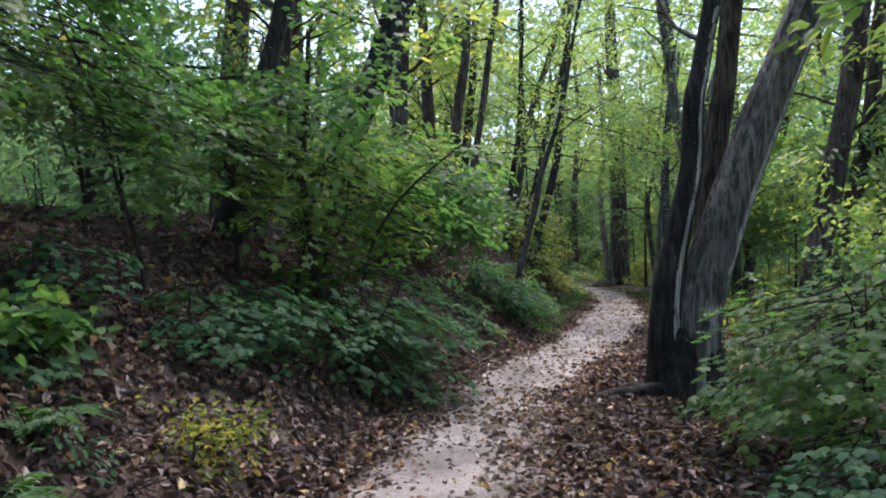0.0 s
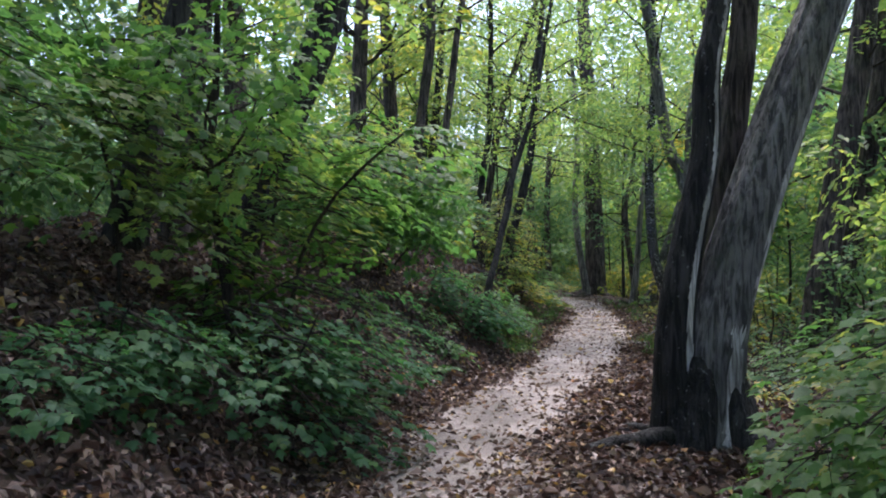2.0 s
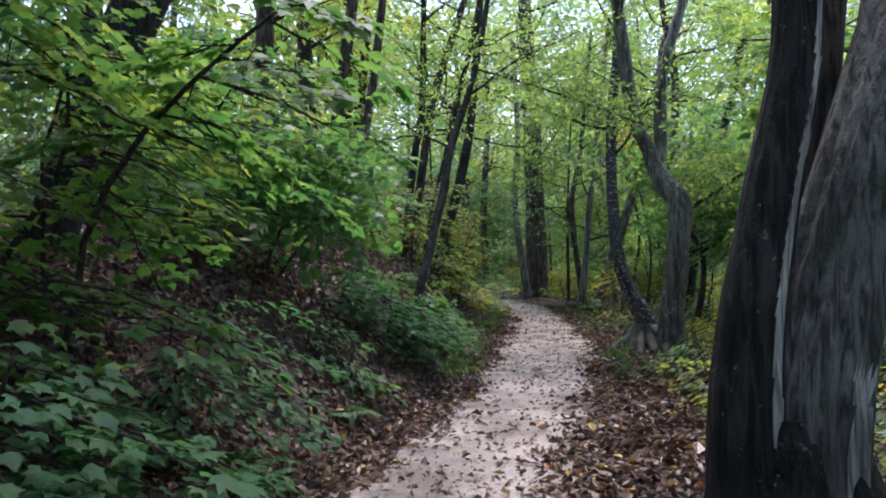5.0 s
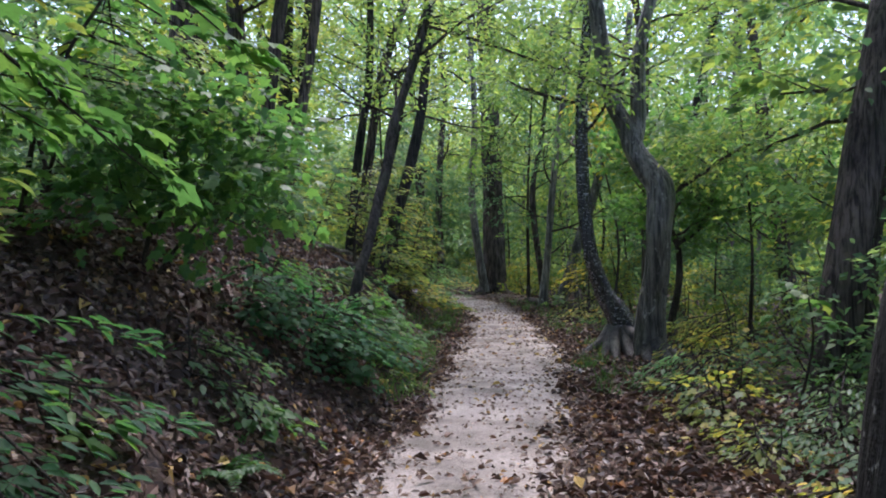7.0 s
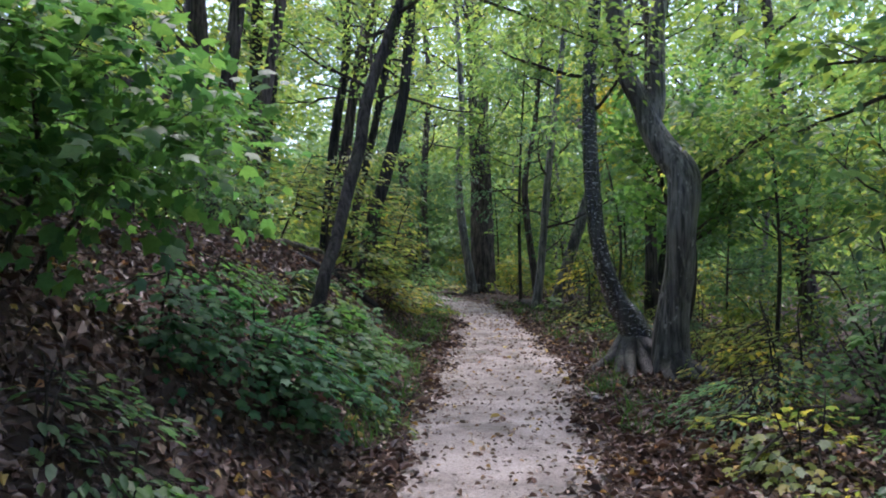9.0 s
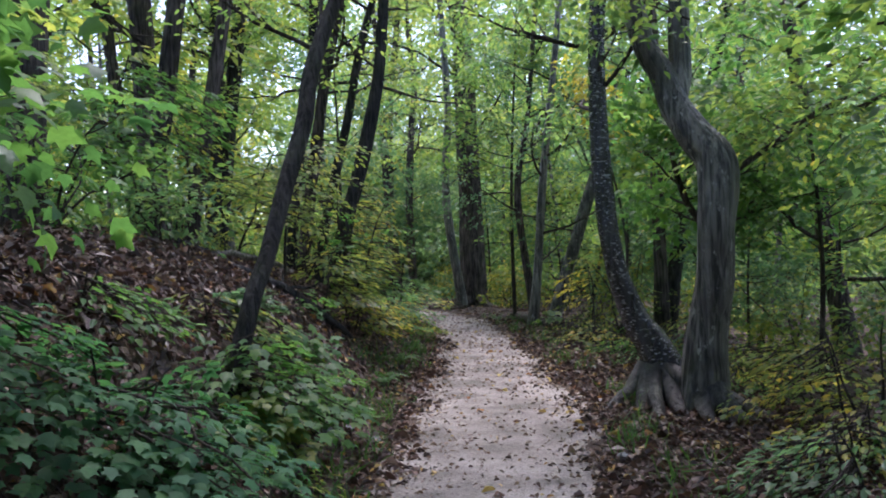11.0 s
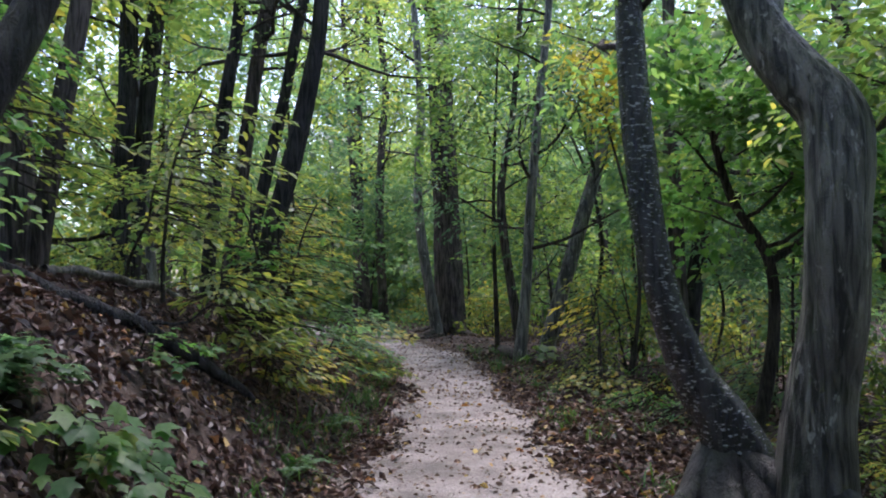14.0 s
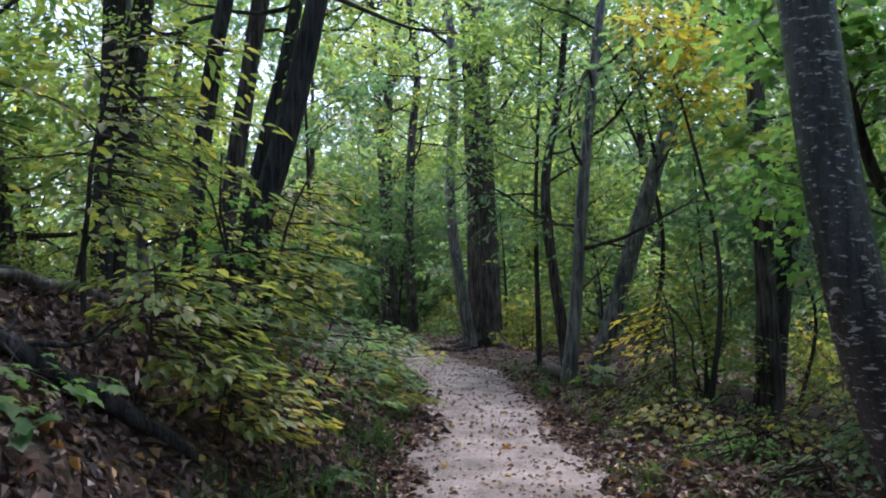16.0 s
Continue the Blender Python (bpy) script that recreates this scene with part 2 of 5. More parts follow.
def land(x, y):
    """Height of the forest floor: a trodden path with a bank on one side and a gentle fall on the other."""
    x, y = np.asarray(x, float), np.asarray(y, float)
    along = -0.1 - 0.014 * np.clip(y, -10, 18) + 0.012 * np.clip(y - 30, 0, 40)
    off = x - middle(y)
    hw = half_width(y)
    dl = np.clip(-off - hw - 0.15, 0, None)
    dr = np.clip(off - hw - 0.2, 0, None)
    bank_h = np.interp(y, [-10, 4, 12, 20, 26, 32, 38], [2.1, 2.15, 2.2, 2.0, 1.5, 0.6, 0.4])
    bank_w = np.interp(y, [-10, 12, 16, 20, 24, 30], [2.2, 2.3, 1.5, 1.3, 1.5, 2.4])
    bank = bank_h * (1 - np.exp(-(dl / bank_w) ** 1.5)) + 0.03 * np.clip(dl - 6, 0, 60)
    fall = -0.55 * (1 - np.exp(-(dr / 4.5) ** 2)) + 0.045 * np.clip(dr - 14, 0, 200)
    rough = np.clip(np.abs(off) - hw * 0.8, 0, 1) * 1.0
    return along + bank + fall + ripple(x, y) * (0.15 + rough)


def graded(lo, hi, step, far, growth=1.22):
    mid = list(np.arange(lo, hi + step / 2, step))
    s, a, b = step, lo, hi
    left, right = [], []
    while a > -far or b < far:
        s *= growth
        a, b = a - s, b + s
        left.append(a)
        right.append(b)
    return np.array(left[::-1] + mid + right)


def mesh_object(name, verts, faces, mat, parent=None, label="", smooth=True):
    """One mesh object from arrays of vertices and of triangles or quads."""
    verts, faces = np.asarray(verts, np.float32), np.asarray(faces, np.int32)
    me = bpy.data.meshes.new(name)
    me.vertices.add(len(verts))
    me.vertices.foreach_set("co", verts.ravel())
    k = faces.shape[1]
    me.loops.add(faces.size)
    me.loops.foreach_set("vertex_index", faces.ravel())
    me.polygons.add(len(faces))
    me.polygons.foreach_set("loop_start", np.arange(0, faces.size, k, dtype=np.int32))
    me.polygons.foreach_set("use_smooth", np.full(len(faces), smooth))
    me.materials.append(mat)
    me.update(calc_edges=True)
    ob = new(name, me)
    if parent is not None:
        ob.parent = parent
    if label:
        tagged(ob, label)
    return ob


def grid_faces(nu, nv):
    i = np.arange(nu - 1)[:, None] * nv + np.arange(nv - 1)[None, :]
    return np.stack([i, i + nv, i + nv + 1, i + 1], -1).reshape(-1, 4)


gx, gy = graded(-7, 12, 0.19, 400), graded(-2, 38, 0.19, 400)
GX, GY = np.meshgrid(gx, gy, indexing="ij")
ground = mesh_object("ground", np.stack([GX, GY, land(GX, GY)], -1).reshape(-1, 3), grid_faces(len(gx), len(gy)), SOIL)
ground.data.flip_normals()
tagged(ground, "dark forest soil rising to a leafy bank beside the trail", "ground", kind="structure")

# the trodden path, its edges sinking into the soil
py = np.arange(-10, 58, 0.1)
pu = np.linspace(-1.35, 1.35, 47)
PU, PY = np.meshgrid(pu, py, indexing="ij")
wob = 1 + 0.10 * np.sin(1.7 * PY + 1.5 * np.sign(PU)) + 0.07 * np.sin(4.1 * PY + 2 * np.sign(PU)) + 0.05 * np.sin(9.3 * PY + PU)
PX = middle(PY) + PU * half_width(PY) * wob
PZ = land(PX, PY) + 0.022 - 0.045 * np.abs(PU) ** 5 + 0.006 * np.sin(11 * PX + 3 * PY) * np.sin(8 * PY - 2 * PX)
PZ += (0.018 * np.sin(17 * PX + 5 * PY) * np.sin(13 * PY - 7 * PX) + 0.012 * np.sin(31 * PX - 11 * PY) * np.sin(23 * PY + 19 * PX) + 0.012 * np.sin(3.1 * PY + 2 * PX)) * np.clip(np.abs(PU) - 0.2, 0, 1) ** 1.2
path = mesh_object("path", np.stack([PX, PY, PZ], -1).reshape(-1, 3), grid_faces(len(pu), len(py)), SAND)
path.data.flip_normals()
tagged(path, "pale trodden sandy trail strewn with fallen leaves", "path", kind="structure")


# ---- stems ----
def tube(points, radii, sides=10, ridges=0.0, rng=None, flare=0.0, cap=True):
    """A tapered, bent stem with an uneven, ridged outline. Returns vertices and quads."""
    P, R = np.asarray(points, float), np.asarray(radii, float)
    n = len(P)
    T = np.gradient(P, axis=0)
    T /= np.linalg.norm(T, axis=1)[:, None] + 1e-9
    ref = np.array([1.0, 0.0, 0.0]) if abs(T[0, 0]) < 0.8 else np.array([0.0, 1.0, 0.0])
    U = np.zeros_like(P)
    for i in range(n):
        u = ref - T[i] * (ref @ T[i])
        ref = u / (np.linalg.norm(u) + 1e-9)
        U[i] = ref
    W = np.cross(T, U)
    a = np.linspace(0, 2 * np.pi, sides, endpoint=False)
    k = np.ones((n, sides))
    if ridges and rng is not None:
        s = np.concatenate([[0], np.cumsum(np.linalg.norm(np.diff(P, axis=0), axis=1))])
        for f, amp in ((2, 0.5), (5, 0.3), (11, 0.35), (19, 0.4), (27, 0.35)):
            ph = rng.uniform(0, 6.28) + 0.9 * np.sin(s * rng.uniform(0.5, 2.2) + rng.uniform(0, 6))
            k += ridges * amp * np.sin(f * a[None, :] + ph[:, None])
        k += ridges * 0.6 * np.sin(s[:, None] * 2.6 + 2 * a[None, :])
        if flare:
            fl = flare * np.exp(-s / 0.42)[:, None]
            k += fl * (0.6 + 0.5 * np.sin(5 * a + rng.uniform(0, 6))[None, :])
    ring = P[:, None, :] + (R[:, None] * k)[:, :, None] * (np.cos(a)[None, :, None] * U[:, None, :] + np.sin(a)[None, :, None] * W[:, None, :])
    V = ring.reshape(-1, 3)
    i = np.arange(n - 1)[:, None] * sides + np.arange(sides)[None, :]
    j = np.arange(n - 1)[:, None] * sides + (np.arange(sides)[None, :] + 1) % sides
    F = np.stack([i, j, j + sides, i + sides], -1).reshape(-1, 4)
    if cap:
        V = np.vstack([V, P[-1] + T[-1] * R[-1] * 0.5])
        last = (n - 1) * sides + np.arange(sides)
        F = np.vstack([F, np.stack([last, np.roll(last, -1), np.full(sides, len(V) - 1), np.full(sides, len(V) - 1)], -1)[:, [0, 1, 2, 2]]])
    return V, F


def joined(pieces):
    vs, fs, at = [], [], 0
    for v, f in pieces:
        vs.append(v)
        fs.append(f + at)
        at += len(v)
    return np.vstack(vs), np.vstack(fs)


def fix_quads(f):
    """Caps are stored as quads with a doubled corner; split every face into triangles and drop the empty ones."""
    t = np.vstack([f[:, [0, 1, 2]], f[:, [0, 2, 3]]])
    return t[(t[:, 0] != t[:, 1]) & (t[:, 1] != t[:, 2]) & (t[:, 0] != t[:, 2])]


def stem_object(name, pieces, mat, parent, label=""):
    v, f = joined(pieces)
    return mesh_object(name, v, fix_quads(f), mat, parent, label)


def smooth_line(points, n):
    """A Catmull-Rom line through a few points (any number of columns)."""
    P = np.asarray(points, float)
    P = np.vstack([2 * P[0] - P[1], P, 2 * P[-1] - P[-2]])
    segs = len(P) - 3
    out = []
    for u in np.linspace(0, segs - 1e-6, n):
        i = int(u)
        t = u - i
        a, b, c, d = P[i:i + 4]
        out.append(0.5 * ((2 * b) + (c - a) * t + (2 * a - 5 * b + 4 * c - d) * t * t + (3 * b - a - 3 * c + d) * t ** 3))
    return np.array(out)


def unit(v):
    v = np.asarray(v, float)
    return v / (np.linalg.norm(v) + 1e-9)


def wander(rng, start, way, length, n=6, bend=0.25, rise=0.0):
    """A crooked line from start, about length long."""
    pts, d = [np.asarray(start, float)], unit(way)
    for _ in range(n - 1):
        d = unit(d + rng.normal(0, bend, 3) + np.array([0, 0, rise]))
        pts.append(pts[-1] + d * length / (n - 1))
    return np.array(pts)


# ---- leaves: local x across, y from stalk to tip, z up ----
MAPLE_V = np.array([(0, 0.36, 0.03), (0, 0, 0), (0.36, 0.06, -0.05), (0.3, 0.28, 0.02), (0.52, 0.55, -0.07), (0.26, 0.6, 0.03), (0, 1, -0.08),
                    (-0.26, 0.6, 0.03), (-0.52, 0.55, -0.07), (-0.3, 0.28, 0.02), (-0.36, 0.06, -0.05)])
MAPLE_F = np.array([(0, i, i % 10 + 1) for i in range(1, 11)])
OVAL_V = np.array([(0, 0, 0), (0.22, 0.28, 0.05), (0.2, 0.66, 0.05), (0, 1, -0.06), (-0.2, 0.66, 0.05), (-0.22, 0.28, 0.05)])
OVAL_F = np.array([(0, 1, 2), (0, 2, 3), (0, 3, 4), (0, 4, 5)])
HEART_V = np.array([(0, 0.1, 0), (0.3, 0, 0.06), (0.46, 0.3, 0.08), (0.3, 0.68, 0.04), (0, 1, -0.08), (-0.3, 0.68, 0.04), (-0.46, 0.3, 0.08), (-0.3, 0, 0.06)])
HEART_F = np.array([(0, 1, 2), (0, 2, 3), (0, 3, 4), (0, 4, 5), (0, 5, 6), (0, 6, 7)])
SLIM_V = np.array([(0, 0, 0), (0.3, 0.42, 0.07), (0, 1, -0.06), (-0.3, 0.42, 0.07)])
SLIM_F = np.array([(0, 1, 2), (0, 2, 3)])
BLADE_V = np.array([(-0.025, 0, 0), (0.025, 0, 0), (-0.02, 0.55, 0.08), (0.02, 0.55, 0.08), (0, 1, -0.12)])
BLADE_F = np.array([(0, 1, 3), (0, 3, 2), (2, 3, 4)])
LEAVES = {"maple": (MAPLE_V, MAPLE_F), "oval": (OVAL_V, OVAL_F), "heart": (HEART_V, HEART_F), "slim": (SLIM_V, SLIM_F), "blade": (BLADE_V, BLADE_F)}


def leaf_mesh(kind, pos, way, up, size, rng, curl=0.0):
    """Vertices and triangles of one leaf at each place, pointing along way, facing up."""
    V, F = LEAVES[kind]
    pos, way, up = np.asarray(pos), np.asarray(way), np.asarray(up)
    y = way / (np.linalg.norm(way, axis=1)[:, None] + 1e-9)
    x = np.cross(y, up)
    x /= np.linalg.norm(x, axis=1)[:, None] + 1e-9
    z = np.cross(x, y)
    L = np.repeat(V[None], len(pos), 0)
    L = L * np.stack([rng.uniform(0.8, 1.15, len(pos)), np.ones(len(pos)), rng.uniform(0.2, 2.0, len(pos)) + curl * rng.uniform(0, 4, len(pos))], -1)[:, None, :]
    W = pos[:, None, :] + np.asarray(size)[:, None, None] * (L[:, :, :1] * x[:, None, :] + L[:, :, 1:2] * y[:, None, :] + L[:, :, 2:] * z[:, None, :])
    idx = (np.arange(len(pos)) * len(V))[:, None, None] + F[None]
    return W.reshape(-1, 3), idx.reshape(-1, 3)


def sprays(rng, tips, per, length, width, size, kind, droop=0.25, tilt=0.26, thick=0.045):
    """Flat, layered sprays of leaves: at each tip a fan of leaves along its way."""
    P, D, U, S = [], [], [], []
    for p, d in tips:
        k = max(3, int(per * rng.uniform(0.6, 1.4)))
        d = unit(np.array([d[0], d[1], d[2] * 0.35]) + rng.normal(0, 0.12, 3))
        side = unit(np.cross(d, (0, 0, 1.0)))
        nrm = unit(np.cross(side, d) + rng.normal(0, 0.18, 3))
        u = rng.uniform(-0.25, 1, k)
        w = rng.normal(0, 0.42, k) * (1.05 - 0.55 * np.abs(u))
        q = p + (u * length)[:, None] * d + (w * width)[:, None] * side + rng.normal(0, thick, k)[:, None] * nrm
        q[:, 2] -= droop * length * (np.clip(u, 0, 1) ** 2 + 0.5 * np.abs(w))
        out = d * 0.7 + side * (np.sign(w) * 0.8)[:, None] + rng.normal(0, 0.3, (k, 3))
        out[:, 2] -= 0.3
        P.append(q)
        D.append(out)
        U.append(nrm + rng.normal(0, tilt, (k, 3)))
        S.append(size * rng.uniform(0.6, 1.25, k))
    return leaf_mesh(kind, np.vstack(P), np.vstack(D), np.vstack(U), np.concatenate(S), rng)


def limb_set(rng, line, rad, lo, hi, count, length, twigs=4, rise=0.12, only=None):
    """Limbs and twigs off a stem between the shares lo and hi of its length. Returns stem pieces and spray tips."""
    limbs, tips = [], []
    n = len(line)
    for c in range(count):
        pieces = []
        s = lo + (hi - lo) * (c + rng.uniform(0.1, 0.9)) / count
        i = min(n - 2, int(s * (n - 1)))
        az = rng.uniform(0, 6.283) if only is None else rng.uniform(*only)
        L = length * rng.uniform(0.6, 1.25) * (1.1 - 0.45 * s)
        r0 = max(0.008, min(rad[i] * 0.5, 0.014 * L + 0.008))
        way = np.array([math.cos(az), math.sin(az), rng.uniform(0.1, 0.6)])
        lp = wander(rng, line[i], way, L, 7, 0.16, rise * 0.3)
        pieces.append(tube(lp, np.linspace(r0, r0 * 0.3, 7), 5, cap=False))
        tips.append((lp[-1], lp[-1] - lp[-2]))
        for _ in range(twigs):
            j = rng.integers(2, 7)
            d = unit(lp[min(j, 6)] - lp[j - 1]) + rng.normal(0, 0.55, 3) * np.array([1, 1, 0.5])
            tp = wander(rng, lp[min(j, 6)], d, L * rng.uniform(0.25, 0.5), 4, 0.2)
            pieces.append(tube(tp, np.linspace(r0 * 0.4, 0.003, 4), 3, cap=False))
            tips.append((tp[-1], tp[-1] - tp[-2]))
            tips.append((tp[2], tp[2] - tp[1]))
        limbs.append(pieces)
    return limbs, tips


def group_of(name, label, category, at, group=""):
    e = new(name)
    e.location = at
    return tagged(e, label, category, group)


def set_down(e, child):
    """Shift a part's mesh so that its origin is its thing's base."""
    me = child.data
    co = np.empty(len(me.vertices) * 3, np.float32)
    me.vertices.foreach_get("co", co)
    me.vertices.foreach_set("co", (co.reshape(-1, 3) - np.array(e.location, np.float32)).ravel())
    me.update()


def tree(seed, stems, bark, label, leaf=None, kind="oval", size=0.1, limbs=(), per=18, spray=(0.7, 0.55), crown_top=None, roots=(), sides=20, ridges=0.06, flare=0.6, leaf_label="", rooted=9, tall=9, stripes=()):
    """A tree: each stem a few axis points (x, y, z, radius), carried up to crown_top; limbs rows of (stem, lo, hi, count, length)."""
    rng = np.random.default_rng(seed)
    x0, y0 = stems[0][0][0], stems[0][0][1]
    base = (x0, y0, float(land(x0, y0)))
    e = group_of("tree", label, "tree", base)
    lines, rads, tips = [], [], []
    for k, s in enumerate(stems):
        s = [list(p) for p in s]
        if k < rooted:
            d = np.array(s[1]) - np.array(s[0])
            down = (s[0][2] - float(land(s[0][0], s[0][1])) + 0.35) / max(0.2, d[2])
            if down > 0.02:
                lo_pt = np.array(s[0]) - d * down * np.array([0.7, 0.7, 1, 0.3])
                lo_pt[2] = min(lo_pt[2], float(land(lo_pt[0], lo_pt[1])) - 0.25)
                s = [list(lo_pt)] + s
        if crown_top and k < tall:
            d = unit(np.array(s[-1][:3]) - np.array(s[-2][:3]))
            p = np.array(s[-1])
            while p[2] < crown_top - 1:
                d = unit(d + np.array([0, 0, 0.25]) + rng.normal(0, 0.08, 3))
                step = min(2.0, crown_top - p[2])
                p = np.array([*(p[:3] + d * step), max(0.025, p[3] * 0.86)])
                s.append(list(p))
        L = smooth_line(s, 14 + 7 * len(s))
        lines.append(L[:, :3])
        rads.append(np.clip(L[:, 3], 0.01, None))
    for i, (L, R) in enumerate(zip(lines, rads)):
        t = stem_object("trunk", [tube(L, R, sides, ridges * (0.4 if bark[i % len(bark)] is BARK_DARK else 1), rng, flare if L[0][2] < land(L[0][0], L[0][1]) else 0)], bark[i % len(bark)], e)
        for which, angle, half, lo, hi in stripes:
            if which == i:
                t.data.materials.append(WOOD_BARE)
                for poly in t.data.polygons:
                    c = poly.center
                    j = int(np.argmin(np.abs(L[:, 2] - c[2])))
                    a = math.degrees(math.atan2(c[1] - L[j, 1], c[0] - L[j, 0]))
                    w = half * (0.75 + 0.5 * noise.noise(Vector((0, i, c[2] * 2.5)))) + 3 * noise.noise(Vector((a * 0.1, 0, c[2] * 9)))
                    shift = 7 * noise.noise(Vector((5, i, c[2] * 1.3)))
                    if lo < c[2] < hi and abs(a - angle - shift) < w:
                        poly.material_index = len(t.data.materials) - 1
        set_down(e, t)
    for r in roots:
        L = smooth_line(r, 16)
        L[:, 2] += land(L[:, 0], L[:, 1])
        t = stem_object("root", [tube(L[:, :3], L[:, 3], 12, 0.12, rng)], BARK_ROOT if bark[0] in (BARK_BIRCH, BARK_SMOOTH) else bark[0], e, "gnarled exposed root")
        set_down(e, t)
    for row in limbs:
        i, lo, hi, count, length = row[:5]
        made, tp = limb_set(rng, lines[i], rads[i], lo, hi, count, length, only=row[5] if len(row) > 5 else None)
        for pieces in made:
            if seed <= 12:
                lb = stem_object("limb", pieces[:1], BARK_TWIG, e)
                set_down(e, lb)
                for piece in pieces[1:]:
                    set_down(e, stem_object("twig", [piece], BARK_TWIG, lb))
            else:
                set_down(e, stem_object("limb", pieces, BARK_TWIG, e))
        tips += tp
    if leaf is not None and tips:
        v, f = sprays(rng, tips, per, spray[0], spray[1], size, kind)
        c = mesh_object("crown", v, f, leaf, e, leaf_label)
        set_down(e, c)
    return e


def bush(seed, at, height, spread, stems, per, size, leaf, kind, label, name="bush", lean=(0, 0), spray=(0.45, 0.4), twigs=5, low=0.25, droop=0.25, tilt=0.38):
    """A shrub or sapling: crooked stems from one base, twigs, and layered sprays of leaves."""
    rng = np.random.default_rng(seed)
    z = float(land(at[0], at[1]))
    e = group_of(name, label, name, (at[0], at[1], z))
    tips = []
    for s in range(stems):
        az = 6.283 * (s + rng.uniform(0, 0.8)) / stems
        out = spread * rng.uniform(0.35, 0.95)
        way = np.array([math.cos(az) * out + lean[0], math.sin(az) * out + lean[1], height * rng.uniform(0.8, 1.1)])
        L = wander(rng, (rng.normal(0, 0.04), rng.normal(0, 0.04), -0.08), way, np.linalg.norm(way), 8, 0.13)
        r = 0.008 + 0.009 * height
        made, tp = limb_set(rng, L, np.linspace(r, r * 0.3, 8), low, 1.0, twigs, spread * 0.75, 3, 0.02)
        stem_object("stem", [tube(L, np.linspace(r, r * 0.3, 8), 6)] + sum(made, []), BARK_TWIG, e)
        tips += tp + [(L[-1], L[-1] - L[-2])]
    v, f = sprays(rng, tips, per, spray[0], spray[1], size, kind, droop=droop, thick=0.035, tilt=tilt)
    mesh_object("foliage", v, f, leaf, e)
    return e


def fan(rng, at, az, length, width, per, size, slope, droop):
    """One flat layer of leaves on a side branch: ribs, and leaves lying in one sloping plane with their tips outward."""
    d = unit((math.cos(az), math.sin(az), slope))
    side = unit(np.cross(d, (0, 0, 1.0)) + np.array([0, 0, rng.normal(0, 0.12)]))
    n = unit(np.cross(side, d))
    k = max(6, int(per * rng.uniform(0.75, 1.25)))
    u = rng.uniform(0, 1, k) ** 0.7
    w = rng.uniform(-1, 1, k) * np.sin(np.pi * np.clip(0.12 + 0.82 * u, 0, 1)) * width
    q = np.asarray(at) + (u * length)[:, None] * d + w[:, None] * side + rng.normal(0, 0.02, k)[:, None] * n
    q[:, 2] -= droop * length * u ** 2 + 0.12 * np.abs(w)
    way = d * 0.8 + side * (w / width)[:, None] * 0.9 + rng.normal(0, 0.2, (k, 3))
    way[:, 2] -= 0.22
    t = np.linspace(0, 1, 6)
    rib = np.asarray(at) + (t * length * 0.95)[:, None] * d + np.array([0, 0, -1.0]) * (droop * length * t ** 2 + 0.015)[:, None]
    rib[1:-1] += rng.normal(0, 0.02 * length, (4, 3))
    r0 = 0.004 + 0.007 * length
    V, F = tube(rib, np.linspace(r0, 0.002, 6), 5, cap=False)
    ends, spikes = [], []
    for i in (1, 2, 3, 4):
        for sgn in (-1, 1):
            end = rib[i] + d * 0.22 * length + side * sgn * width * rng.uniform(0.45, 0.85)
            a = [i * 5 + (c + (0 if sgn > 0 else 2)) % 5 for c in range(3)]
            tip = len(V) + len(ends)
            ends.append(end - np.array([0, 0, 0.03]))
            spikes += [(a[0], a[1], tip, tip), (a[1], a[2], tip, tip), (a[2], a[0], tip, tip)]
    ribs = [(np.vstack([V, ends]), np.vstack([F, spikes]))]
    return ribs, (q, way, n + rng.normal(0, 0.14, (k, 3)), size * rng.uniform(0.65, 1.2, k))


